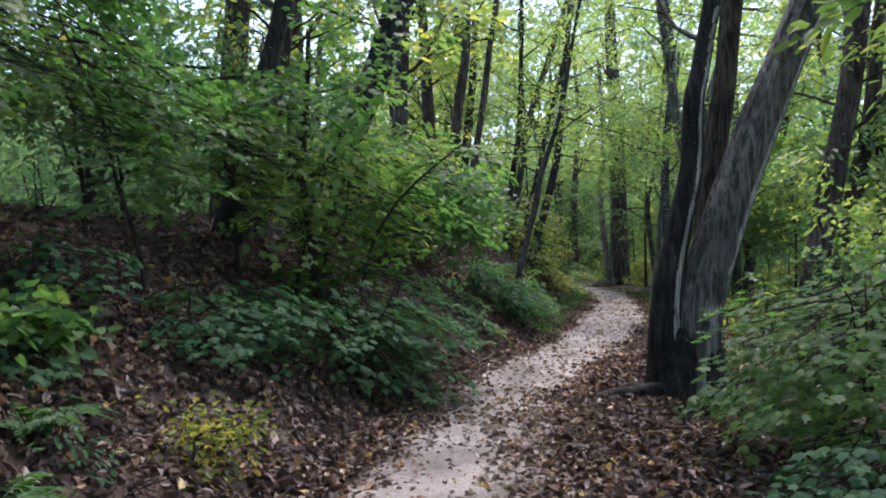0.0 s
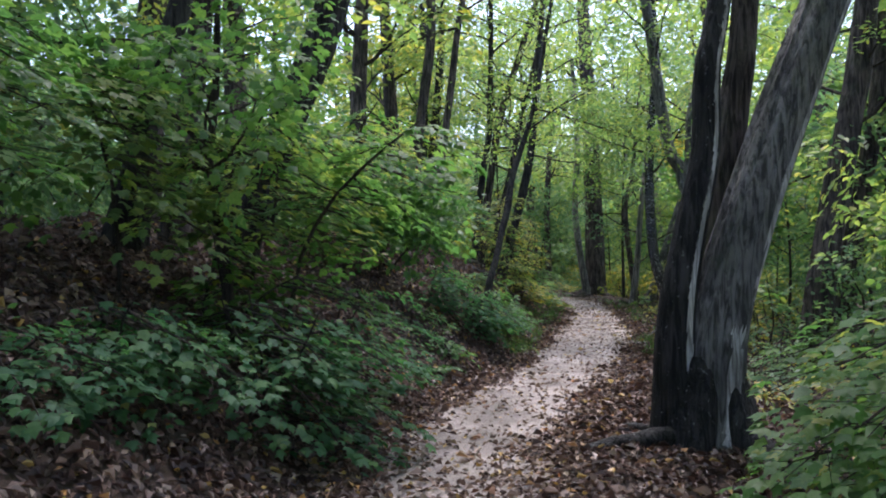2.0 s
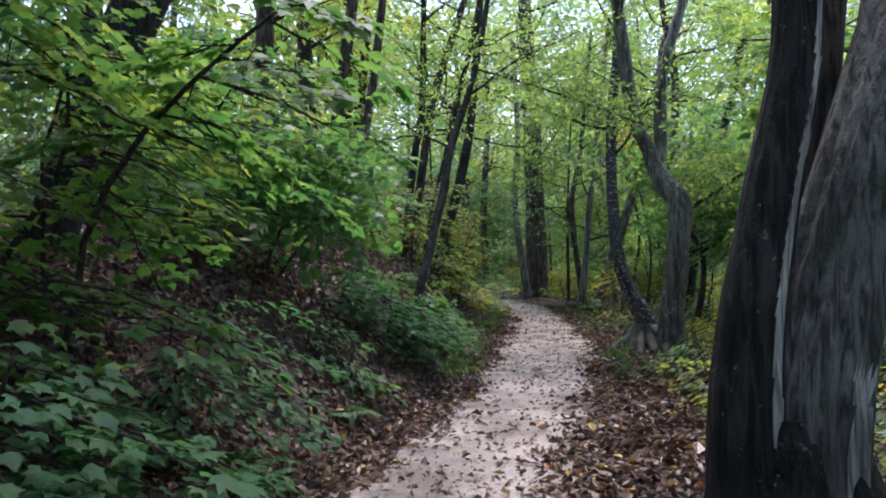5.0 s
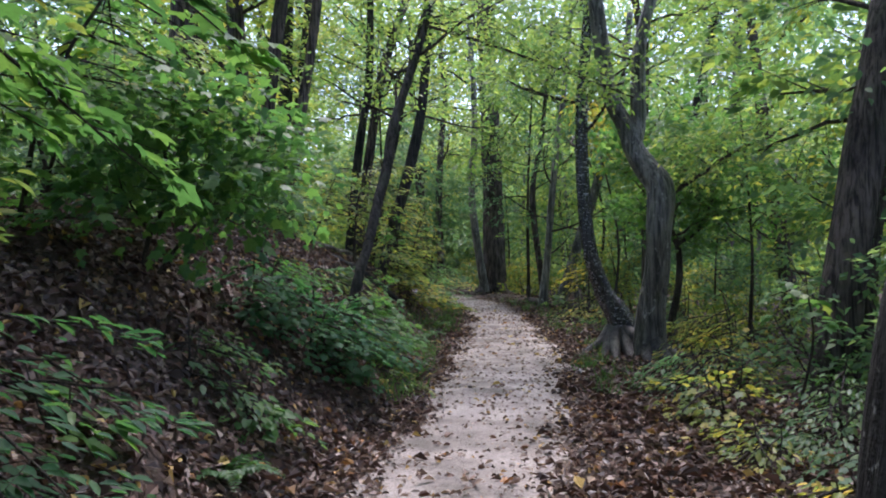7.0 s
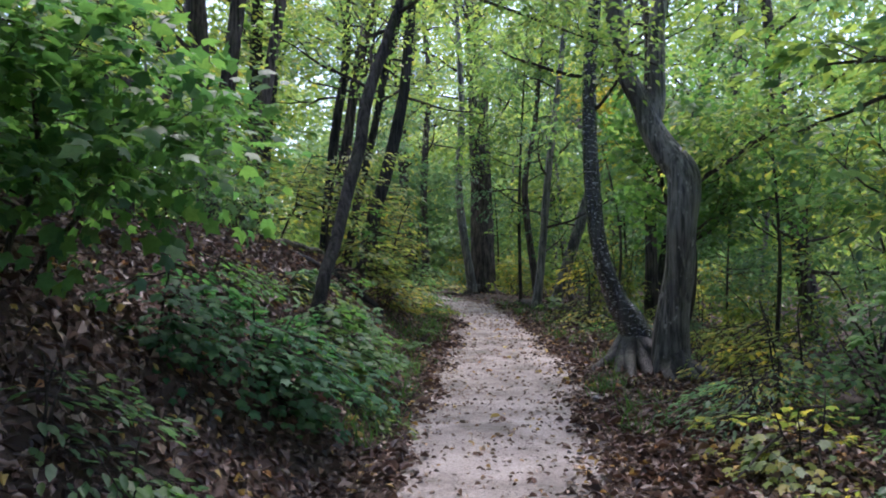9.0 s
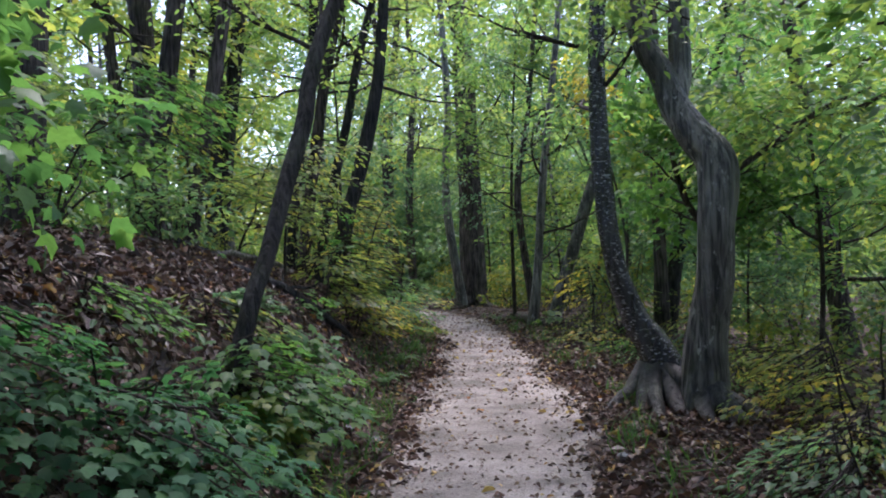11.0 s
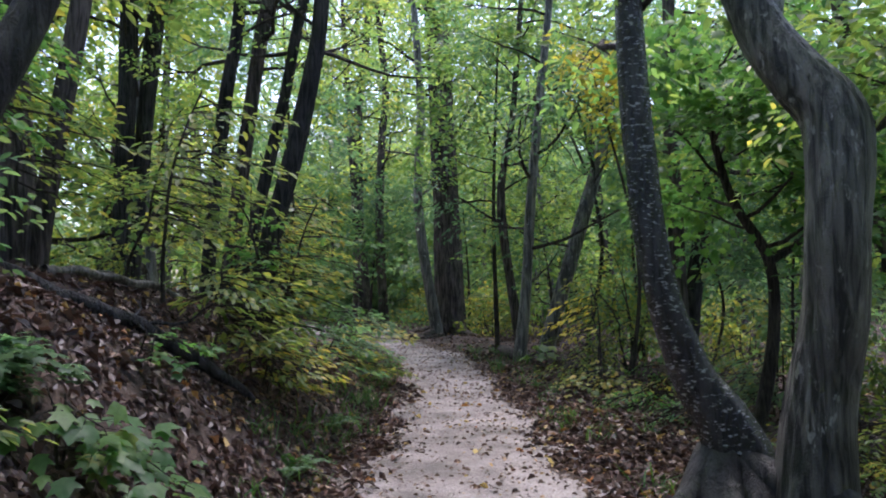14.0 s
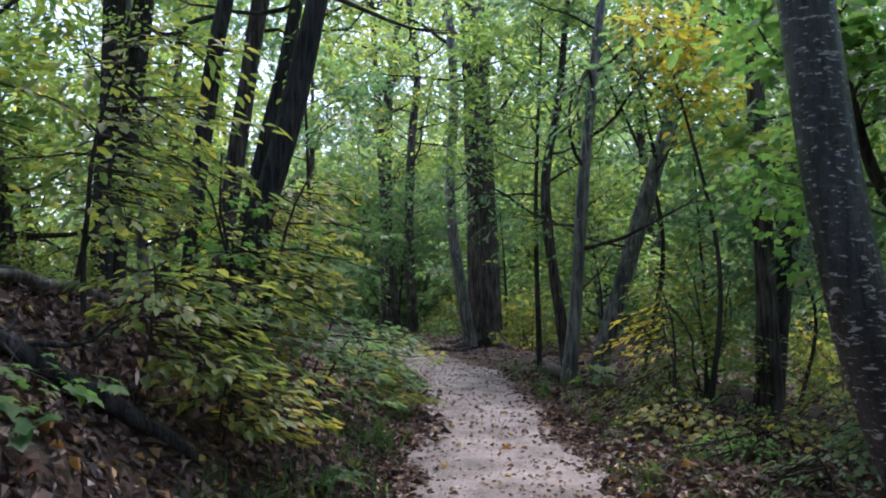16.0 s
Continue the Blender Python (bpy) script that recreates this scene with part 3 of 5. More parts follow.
def layered(seed, x, y, height, fans, reach, leaf, kind, size, per, label, lo=0.3, stems=1, toward=None, slope=-0.12, droop=0.22, name="bush"):
    """A maple or shrub whose leaves hang in flat sloping layers; more and longer layers grow toward the light."""
    rng = np.random.default_rng(seed)
    e = group_of(name, label, name, (x, y, float(land(x, y))))
    if toward is None:
        toward = 0.0 if x < float(middle(y)) else math.pi
    P, D, U, S = [], [], [], []
    for k in range(stems):
        out = 0.12 * height + 0.25 * reach * (k > 0)
        a = toward + rng.normal(0, 0.9)
        L = wander(rng, (rng.normal(0, 0.05), rng.normal(0, 0.05), -0.08), (math.cos(a) * out, math.sin(a) * out, height), height * rng.uniform(0.85, 1.1), 9, 0.12)
        r = 0.007 + 0.0075 * height
        trunk = stem_object("stem", [tube(L, np.linspace(r, r * 0.35, 9), 8)], BARK_TWIG, e)
        for c in range(fans // stems):
            h = lo + (1 - lo) * (c + rng.uniform(0, 0.8)) / (fans / stems)
            i = h * 8
            at = L[int(i)] + (L[min(8, int(i) + 1)] - L[int(i)]) * (i - int(i)) if i < 8 else L[8]
            az = toward + rng.normal(0, 0.8) if rng.uniform() < 0.6 else rng.uniform(0, 6.283)
            near = 0.5 + 0.5 * math.cos(az - toward)
            length = reach * rng.uniform(0.6, 1.1) * (0.65 + 0.4 * near)
            ribs, leaves = fan(rng, at, az, length, length * rng.uniform(0.38, 0.55), per * length / reach, size, slope - 0.12 * near + rng.normal(0, 0.08), droop)
            stem_object("branch", ribs, BARK_TWIG, e)
            for store, value in zip((P, D, U, S), leaves):
                store.append(value)
    v, f = leaf_mesh(kind, np.vstack(P), np.vstack(D), np.vstack(U), np.concatenate(S), rng)
    mesh_object("foliage", v, f, leaf, e)
    return e


# ---- the trees beside the path ----
tree(1, [[(2.55, 9.0, -0.25, 0.2), (2.54, 9.0, 0.73, 0.165), (2.67, 9.0, 1.56, 0.14), (2.83, 9.02, 2.3, 0.122), (2.87, 9.05, 3.05, 0.115), (2.99, 9.1, 3.61, 0.103)],
         [(2.83, 9.05, -0.3, 0.3), (2.91, 9.05, 0.72, 0.27), (3.19, 9.05, 1.65, 0.243), (3.45, 9.1, 2.35, 0.23), (3.73, 9.15, 3.05, 0.22), (3.98, 9.2, 3.62, 0.21), (4.4, 9.3, 4.6, 0.2)],
         [(2.95, 9.4, -0.3, 0.17), (3.13, 9.5, 1.17, 0.149), (3.29, 9.55, 2.68, 0.136), (3.43, 9.6, 3.54, 0.129)]],
     [BARK_DARK, BARK_GREY, BARK_OAK], "old three-stemmed tree with ridged grey bark at the trail's edge", LEAF_CANOPY, "oval", 0.11,
     [(0, 0.6, 1, 8, 2.2), (1, 0.62, 1, 10, 2.6), (2, 0.62, 1, 8, 2.2)], crown_top=11, sides=72, ridges=0.075, flare=0.7, per=16, stripes=[(0, -62, 16, 0.3, 4.2), (1, -70, 19, -0.3, 0.75), (1, -45, 9, 1.0, 4.2)],
     roots=[[(2.72, 9.02, 0.75, 0.2), (2.68, 8.94, 0.35, 0.24), (2.62, 8.84, 0.05, 0.22), (2.55, 8.72, -0.2, 0.16)],
            [(2.95, 9.0, 0.6, 0.2), (3.02, 8.88, 0.25, 0.2), (3.1, 8.74, -0.02, 0.17), (3.16, 8.6, -0.2, 0.1)],
            [(2.6, 8.95, 0.12, 0.13), (2.2, 8.72, 0.06, 0.1), (1.85, 8.6, 0.03, 0.07), (1.5, 8.48, 0.0, 0.045), (1.3, 8.42, -0.06, 0.03)],
            [(3.0, 8.9, 0.15, 0.14), (3.15, 8.6, 0.05, 0.09), (3.2, 8.35, -0.05, 0.05)],
            [(2.6, 9.2, 0.1, 0.1), (2.35, 9.6, 0.03, 0.06), (2.2, 9.9, -0.05, 0.04)]])
tree(2, [[(6.02, 19.05, -0.12, 0.22), (5.87, 19.13, 0.27, 0.185), (5.71, 19.18, 0.53, 0.152), (5.54, 19.2, 0.96, 0.126), (5.46, 19.2, 1.25, 0.118), (5.4, 19.22, 1.64, 0.115), (5.39, 19.28, 2.06, 0.112), (5.38, 19.34, 2.55, 0.108), (5.39, 19.4, 3.1, 0.104), (5.42, 19.47, 3.7, 0.1), (5.46, 19.5, 4.2, 0.096)]],
     [BARK_BIRCH], "slender curved tree with dark bark flecked pale", LEAF_CANOPY, "oval", 0.115, [(0, 0.62, 1, 14, 2.0)], crown_top=10, sides=36, ridges=0.035, flare=0.5,
     roots=[[(5.9, 19.12, 0.42, 0.15), (5.72, 18.85, 0.2, 0.11), (5.6, 18.5, 0.05, 0.075), (5.46, 18.15, -0.06, 0.04)],
            [(5.94, 19.08, 0.4, 0.14), (5.9, 18.75, 0.18, 0.1), (5.84, 18.42, 0.03, 0.06), (5.83, 18.15, -0.06, 0.04)],
            [(5.86, 19.17, 0.4, 0.14), (5.52, 19.0, 0.12, 0.09), (5.22, 18.8, 0.02, 0.055), (4.98, 18.6, -0.06, 0.03)],
            [(5.86, 19.12, 0.38, 0.13), (5.62, 18.82, 0.14, 0.085), (5.36, 18.45, -0.05, 0.045)],
            [(5.98, 19.1, 0.3, 0.13), (6.02, 18.8, 0.06, 0.09), (6.0, 18.5, -0.06, 0.05)]])
tree(3, [[(6.2, 18.6, -0.25, 0.25), (6.22, 18.58, 0.3, 0.215), (6.25, 18.54, 0.62, 0.202), (6.28, 18.46, 1.04, 0.198), (6.27, 18.4, 1.58, 0.2), (6.31, 18.4, 2.0, 0.212), (6.3, 18.44, 2.3, 0.208), (6.14, 18.55, 2.57, 0.184), (6.0, 18.7, 2.9, 0.162), (5.9, 18.8, 3.28, 0.146), (5.63, 18.85, 3.92, 0.13)],
         [(5.98, 18.7, 2.9, 0.13), (6.12, 18.8, 3.3, 0.122), (6.15, 18.85, 3.95, 0.112), (6.25, 18.9, 4.8, 0.1)],
         [(6.38, 18.4, 2.12, 0.06), (6.62, 18.4, 2.24, 0.036), (7.1, 18.4, 2.54, 0.024), (7.6, 18.45, 2.85, 0.02), (8.3, 18.5, 3.12, 0.012)]],
     [BARK_SMOOTH, BARK_SMOOTH, BARK_TWIG], rooted=1, tall=2, crown_top=9, leaf=LEAF_CANOPY, size=0.115, limbs=[(0, 0.84, 1, 8, 1.8), (1, 0.5, 1, 9, 2.0), (2, 0.3, 1, 7, 0.8)], label="forked tree with smooth brown bark and a sharp bend", sides=40, ridges=0.055, flare=0.4,
     roots=[[(6.2, 18.5, 0.3, 0.16), (6.24, 18.18, 0.1, 0.11), (6.32, 17.85, 0.02, 0.075), (6.4, 17.5, -0.06, 0.04)],
            [(6.15, 18.5, 0.25, 0.14), (6.0, 18.25, 0.08, 0.08), (5.93, 17.95, -0.06, 0.05)],
            [(6.2, 18.55, 0.42, 0.17), (6.08, 18.78, 0.3, 0.15), (5.95, 19.05, 0.36, 0.17)],
            [(6.25, 18.55, 0.2, 0.14), (6.55, 18.35, 0.06, 0.08), (6.8, 18.1, -0.06, 0.05)]])
tree(4, [[(1.55, 16.7, 1.0, 0.068), (1.66, 16.85, 1.33, 0.066), (1.81, 17.1, 1.9, 0.068), (1.96, 17.3, 2.42, 0.067), (2.07, 17.5, 3.01, 0.066), (2.57, 17.9, 4.51, 0.049)],
         [(2.57, 17.9, 4.46, 0.021), (3.5, 17.7, 4.15, 0.016), (4.4, 17.5, 3.8, 0.013), (5.4, 17.3, 3.4, 0.008)]],
     [BARK_BACKLIT, BARK_TWIG], "slim leaning tree with backlit dark bark on the bank", LEAF_CANOPY, "oval", 0.085, rooted=1, limbs=
     [(0, 0.62, 1, 12, 1.9), (1, 0.1, 1, 16, 0.9)], tall=1, crown_top=8, sides=18, ridges=0.05, flare=0.3, per=18)
tree(5, [[(2.8, 24.3, 2.05, 0.140), (2.9, 24.3, 2.39, 0.127), (3.11, 24.3, 3.16, 0.122), (3.32, 24.3, 4.09, 0.114), (3.43, 24.3, 4.82, 0.102)]],
     [BARK_BACKLIT], "leaning tree with furrowed dark bark on the bank", LEAF_CANOPY, "oval", 0.1, [(0, 0.5, 1, 14, 2.4)], crown_top=11, sides=24, ridges=0.07, flare=0.3)
tree(6, [[(2.5, 26, 2.0, 0.094), (2.74, 26, 3.08, 0.090), (2.99, 26, 4.16, 0.086), (3.24, 26, 5.43, 0.083)]], [BARK_BACKLIT], "slim leaning tree with backlit dark bark on the bank", LEAF_CANOPY, "oval", 0.11, [(0, 0.45, 1, 14, 2.6)], crown_top=12, sides=16)
tree(7, [[(0.1, 29, 2.4, 0.167), (0.2, 29, 4.83, 0.160), (0.24, 29, 6.35, 0.156)], [(0.3, 29.2, 2.4, 0.159), (0.48, 29.2, 4.37, 0.159), (0.69, 29.2, 6.44, 0.159)]],
     [BARK_BACKLIT], "twin-stemmed tree with dark bark on the bank", LEAF_CANOPY, "oval", 0.11, [(0, 0.5, 1, 12, 2.4), (1, 0.5, 1, 10, 2.4)], crown_top=11, sides=18)
tree(8, [[(1.92, 26, 2.42, 0.100), (2.12, 26, 4.13, 0.100), (2.32, 26, 5.37, 0.094)]], [BARK_BACKLIT], "slim dark-barked tree on top of the bank", LEAF_CANOPY, "oval", 0.11, [(0, 0.4, 1, 14, 2.6)], crown_top=12, sides=16)
tree(9, [[(7.83, 36, -0.1, 0.460), (7.81, 36, 2.68, 0.384), (7.72, 36, 5.37, 0.360), (7.65, 36, 8.07, 0.336)]], [BARK_OAK], "large straight oak with furrowed bark where the trail bends", LEAF_CANOPY, "oval", 0.14,
     [(0, 0.42, 1, 20, 3.6)], crown_top=15, sides=40, ridges=0.05, flare=0.5, per=22,
     roots=[[(7.7, 35.8, 0.3, 0.2), (7.3, 35.4, 0.1, 0.12), (6.8, 35.1, 0.03, 0.08), (6.2, 34.9, -0.05, 0.05)], [(7.9, 35.7, 0.3, 0.2), (8.1, 35.2, 0.1, 0.12), (8.4, 34.8, -0.05, 0.07)],
            [(7.6, 35.9, 0.25, 0.18), (7.0, 35.8, 0.08, 0.1), (6.5, 35.9, -0.05, 0.06)]])
tree(10, [[(7.96, 30, 0.1, 0.111), (7.68, 30, 2.15, 0.096), (7.65, 30, 3.34, 0.087), (7.93, 30, 4.79, 0.067)], [(7.33, 28, -0.2, 0.109), (7.46, 28, 0.9, 0.100), (7.61, 28, 2.77, 0.092), (7.82, 28, 4.55, 0.083)]],
     [BARK_OAK, BARK_SMOOTH], "pair of slim bare-stemmed trees beside the trail", LEAF_DEEP, "oval", 0.12, [(0, 0.35, 1, 12, 2.0), (1, 0.35, 1, 12, 2.0)], crown_top=9, sides=14)
tree(11, [[(8.3, 29, 0.1, 0.158), (9.03, 29, 2.32, 0.148), (9.77, 29, 4.63, 0.127)]], [BARK_SMOOTH], "leaning slim tree with grey-brown bark", LEAF_DEEP, "oval", 0.12, [(0, 0.35, 1, 14, 2.2)], crown_top=9, sides=14)
tree(12, [[(8.2, 22, -0.4, 0.078), (8.41, 22, 0.57, 0.069), (8.38, 22, 1.43, 0.064), (7.92, 22, 2.16, 0.048), (7.68, 22, 3.01, 0.037), (7.51, 22, 3.86, 0.032)],
          [(8.38, 22, 1.4, 0.045), (8.9, 22, 1.75, 0.035), (9.3, 22.1, 2.6, 0.03), (9.4, 22.2, 3.6, 0.02)]],
     [BARK_TWIG], "crooked dark sapling forking low", LEAF_MAPLE, "maple", 0.12, [(0, 0.5, 1, 16, 1.7), (1, 0.4, 1, 12, 1.6)], rooted=1, sides=10, per=22, flare=0.1)
tree(13, [[(6.15, 45, 0.18, 0.224), (6.21, 45, 4.64, 0.208), (6.25, 45, 8.05, 0.184)]], [BARK_OAK], "straight oak with dark furrowed bark", LEAF_CANOPY, "oval", 0.16, [(0, 0.35, 1, 18, 3.0)], crown_top=13, sides=18)
tree(14, [[(6.74, 42, 0.17, 0.18), (6.64, 42, 3.29, 0.162), (6.77, 42, 6.37, 0.142)]], [BARK_OAK], "slim straight tree with dark bark", LEAF_CANOPY, "oval", 0.16, [(0, 0.35, 1, 16, 2.6)], crown_top=12, sides=16)
tree(15, [[(7.29, 35.4, -0.06, 0.158), (6.96, 35.4, 2.03, 0.142), (6.83, 35.4, 3.65, 0.134), (6.95, 35.4, 6.08, 0.118)]], [BARK_SMOOTH], "thin curved tree beside the large oak", LEAF_CANOPY, "oval", 0.15, [(0, 0.45, 1, 14, 2.2)], crown_top=11, sides=14)
tree(16, [[(-2.77, 10.3, 1.72, 0.198), (-2.65, 10.3, 2.35, 0.164), (-2.52, 10.3, 3.1, 0.141), (-2.2, 10.3, 4.11, 0.119)]], [BARK_BACKLIT], "dark-barked tree leaning on the leafy bank", LEAF_CANOPY, "oval", 0.11, [(0, 0.5, 1, 14, 2.4)], crown_top=10, sides=24, flare=0.5)
tree(17, [[(-1.92, 12.5, 2.12, 0.200), (-1.52, 12.5, 3.15, 0.216), (-1.04, 12.5, 4.34, 0.220), (-0.84, 12.5, 4.97, 0.216)]], [BARK_BACKLIT], "stout leaning oak on the leafy bank", LEAF_CANOPY, "oval", 0.11, [(0, 0.6, 1, 14, 2.8)], crown_top=12, sides=28, flare=0.3)
tree(18, [[(-1.63, 9.5, 1.97, 0.05), (-1.69, 9.5, 2.31, 0.042), (-1.63, 9.5, 2.94, 0.034)]], [BARK_TWIG], "thin maple sapling on the bank", LEAF_MAPLE, "maple", 0.11, [(0, 0.35, 1, 16, 1.7)], crown_top=4, sides=10, per=18, flare=0)
tree(19, [[(-2.8, 12, 2.15, 0.17), (-2.67, 12, 3.17, 0.153), (-2.5, 12, 4.4, 0.14)]], [BARK_OAK], "dark-barked tree on the bank's crest", LEAF_CANOPY, "oval", 0.11, [(0, 0.45, 1, 14, 2.4)], crown_top=10, sides=18)
tree(20, [[(-0.2, 23, 2.0, 0.144), (0.23, 23, 5.36, 0.133), (0.48, 23, 7.25, 0.128), (0.49, 23, 8.52, 0.123)], [(0.4, 23, 2.0, 0.108), (0.94, 23, 5.36, 0.104), (1.19, 23, 7.41, 0.094), (1.36, 23, 8.52, 0.094)]],
     [BARK_OAK], "pair of tall dark stems on the bank's crest", LEAF_CANOPY, "oval", 0.13, [(0, 0.5, 1, 12, 2.4), (1, 0.5, 1, 10, 2.4)], crown_top=13, sides=18)
tree(21, [[(2.1, 27, 1.5, 0.128), (2.37, 27, 3.57, 0.121), (2.75, 27, 5.91, 0.115), (3.39, 27, 7.9, 0.095)]], [BARK_OAK], "slim leaning tree with dark bark", LEAF_CANOPY, "oval", 0.13, [(0, 0.4, 1, 14, 2.4)], crown_top=12, sides=16)
tree(22, [[(7.2, 15.5, 0.5, 0.24), (7.47, 15.5, 2.05, 0.227), (7.78, 15.5, 3.67, 0.218), (7.99, 15.5, 4.77, 0.201)], [(8.2, 16.5, 0.3, 0.2), (8.5, 16.5, 2.2, 0.18), (8.9, 16.5, 4.2, 0.16)]],
     [BARK_OAK], "twin-stemmed tree with dark furrowed bark", LEAF_CANOPY, "oval", 0.12, [(0, 0.4, 1, 14, 2.6), (1, 0.4, 1, 10, 2.6)], crown_top=11, sides=20)

tree(23, [[(9.7, 26.3, -0.3, 0.16), (9.68, 26.3, 1.6, 0.135), (9.62, 26.3, 4.5, 0.12)]], [BARK_OAK], "straight dark tree in the undergrowth", LEAF_CANOPY, "oval", 0.13, [(0, 0.4, 1, 14, 2.4)], crown_top=11, sides=16)
tree(24, [[(10.3, 27.2, -0.3, 0.2), (10.6, 27.2, 1.4, 0.17), (11.2, 27.3, 3.8, 0.15)]], [BARK_BACKLIT], "dark leaning tree in the undergrowth", LEAF_DEEP, "oval", 0.13, [(0, 0.4, 1, 14, 2.4)], crown_top=9, sides=16)
tree(25, [[(-0.42, 14.0, 0.9, 0.024), (-0.36, 14.0, 1.35, 0.021), (-0.22, 14.05, 1.75, 0.018), (-0.24, 14.05, 2.3, 0.015)], [(-0.4, 14.0, 0.9, 0.02), (-0.14, 14.0, 1.3, 0.017), (0.1, 13.95, 1.6, 0.014), (0.25, 13.9, 1.95, 0.01)]],
     [BARK_TWIG], "crooked two-stemmed maple sapling with thin dark stems", LEAF_MAPLE, "maple", 0.11, [(0, 0.55, 1, 12, 1.3), (1, 0.6, 1, 8, 1.0)], per=16, spray=(0.6, 0.5), sides=8, ridges=0.03, flare=0)

# ---- shrubs and saplings beside the path ----
def sapling(seed, x, y, height, reach, leaf, kind, size, per=20, limbs=14, lo=0.3, lean=(0, 0), label="slender maple sapling with layered sprays of leaves"):
    g = float(land(x, y))
    bend = np.random.default_rng(seed + 7).normal(0, 0.2 * height, 2)
    lean = (lean[0] + bend[0], lean[1] + bend[1])
    tree(seed, [[(x, y, g - 0.1, 0.01 + 0.006 * height), (x - lean[0] * 0.2 + 0.04, y - lean[1] * 0.2, g + 0.4 * height, 0.008 + 0.004 * height), (x + lean[0], y + lean[1], g + height, 0.012)]],
         [BARK_TWIG], label, leaf, kind, size, [(0, lo, 1, limbs, reach)], per=per, spray=(0.6, 0.55), sides=8, ridges=0.03, flare=0, rooted=0)


for i, (x, y, h, r) in enumerate([(-2.3, 9.0, 2.4, 1.3), (-3.6, 6.6, 2.8, 1.4), (-1.75, 9.7, 2.3, 1.3), (-4.0, 8.9, 3.2, 1.5), (-1.7, 11.4, 2.2, 1.2), (-4.6, 5.4, 2.6, 1.4), (-1.15, 10.1, 2.7, 1.1)]):
    layered(300 + i, x, y, h, 15, r, (LEAF_CANOPY, LEAF_MAPLE, LEAF_CANOPY, LEAF_SHRUB, LEAF_MAPLE)[i % 5], "maple", 0.115, 62, "slender maple sapling with flat layers of leaves on the bank", 0.45, name="sapling")
for i, (x, y, h, r) in enumerate([(-1.3, 13.6, 2.5, 1.3), (-1.1, 16.4, 2.5, 1.3), (-2.2, 18.2, 2.6, 1.4), (-0.9, 20.4, 2.4, 1.3), (-3.0, 14.8, 2.8, 1.4), (-4.8, 11.6, 3.0, 1.5),
                                  (-5.4, 8.4, 3.2, 1.6), (0.9, 24.8, 2.6, 1.4), (-6.6, 10.5, 3.2, 1.6), (-2.6, 7.2, 2.6, 1.3), (-3.6, 4.0, 2.6, 1.4), (-4.2, 2.6, 2.6, 1.4)]):
    layered(320 + i, x, y, h, 15, r, (LEAF_MAPLE, LEAF_CANOPY, LEAF_DEEP)[i % 3], "maple", 0.115, 60, "slender understorey maple with flat layers of leaves on the bank", 0.45, name="sapling")
for i, (x, y, h, r) in enumerate([(8.6, 11.5, 3.2, 1.6), (9.4, 14.0, 3.6, 1.7), (9.6, 17.6, 3.8, 1.7), (10.6, 20.0, 4.0, 1.8), (10.8, 24.8, 3.8, 1.7), (11.6, 23.2, 4.2, 1.9), (12.4, 17.5, 4.2, 1.9), (10.8, 27.2, 4.2, 1.9), (6.6, 11.4, 2.6, 1.4), (9.2, 31.5, 3.5, 1.6), (12.8, 13.8, 4.2, 1.9)]):
    sapling(340 + i, x, y, h, r, (LEAF_CANOPY, LEAF_DEEP, LEAF_CANOPY)[i % 3], "oval", 0.14, 15, 13, 0.45, label="understorey tree with flat layers of bright green leaves")
for i, (x, y, h, r) in enumerate([(1.7, 22.0, 2.2, 1.1), (2.5, 24.0, 2.2, 1.0), (2.2, 21.2, 1.1, 0.7), (2.75, 23.0, 1.5, 0.9), (0.6, 21.8, 2.2, 1.2), (1.9, 26.4, 2.6, 1.2), (-1.75, 10.2, 2.6, 1.2)]):
    layered(370 + i, x, y, h, 15, r * 1.1, LEAF_SHRUB, "oval", 0.115, 34, "young tree with layered yellowing leaves on the bank", 0.4, slope=-0.02, droop=0.14, name="sapling")
# two broad crowns, largely unseen, added to keep skylight off the near bank
for i, (x, y, h, r, lo) in enumerate([(-3.4, 5.6, 5.0, 2.2, 0.5), (-3.2, 2.4, 4.8, 2.2, 0.5)]):
    sapling(380 + i, x, y, h, r, LEAF_MAPLE, "maple", 0.13, 20, 16, lo, label="spreading maple with a broad low crown added to shade the bank")
for i, (x, y, h, r) in enumerate([(7.9, 31.4, 9.0, 2.7), (3.2, 33.2, 8.5, 3.0), (9.6, 30.2, 8.0, 3.0)]):
    sapling(385 + i, x, y, h, r, (LEAF_CANOPY, LEAF_DEEP)[i % 2], "oval", 0.16, 24, 18, 0.58, label="tall slim tree with a leafy crown arching over the trail")
sapling(358, 9.0, 20.4, 5.0, 1.6, LEAF_MAPLE, "oval", 0.12, 20, 14, 0.5, label="understorey maple with flat layers of green leaves")
sapling(357, 5.6, 8.8, 2.8, 1.4, LEAF_MAPLE, "maple", 0.09, 18, 12, 0.3)
sapling(356, 8.5, 25.8, 5.4, 0.7, LEAF_YELLOW, "oval", 0.14, 14, 9, 0.82, label="young tree with autumn-yellow leaves")

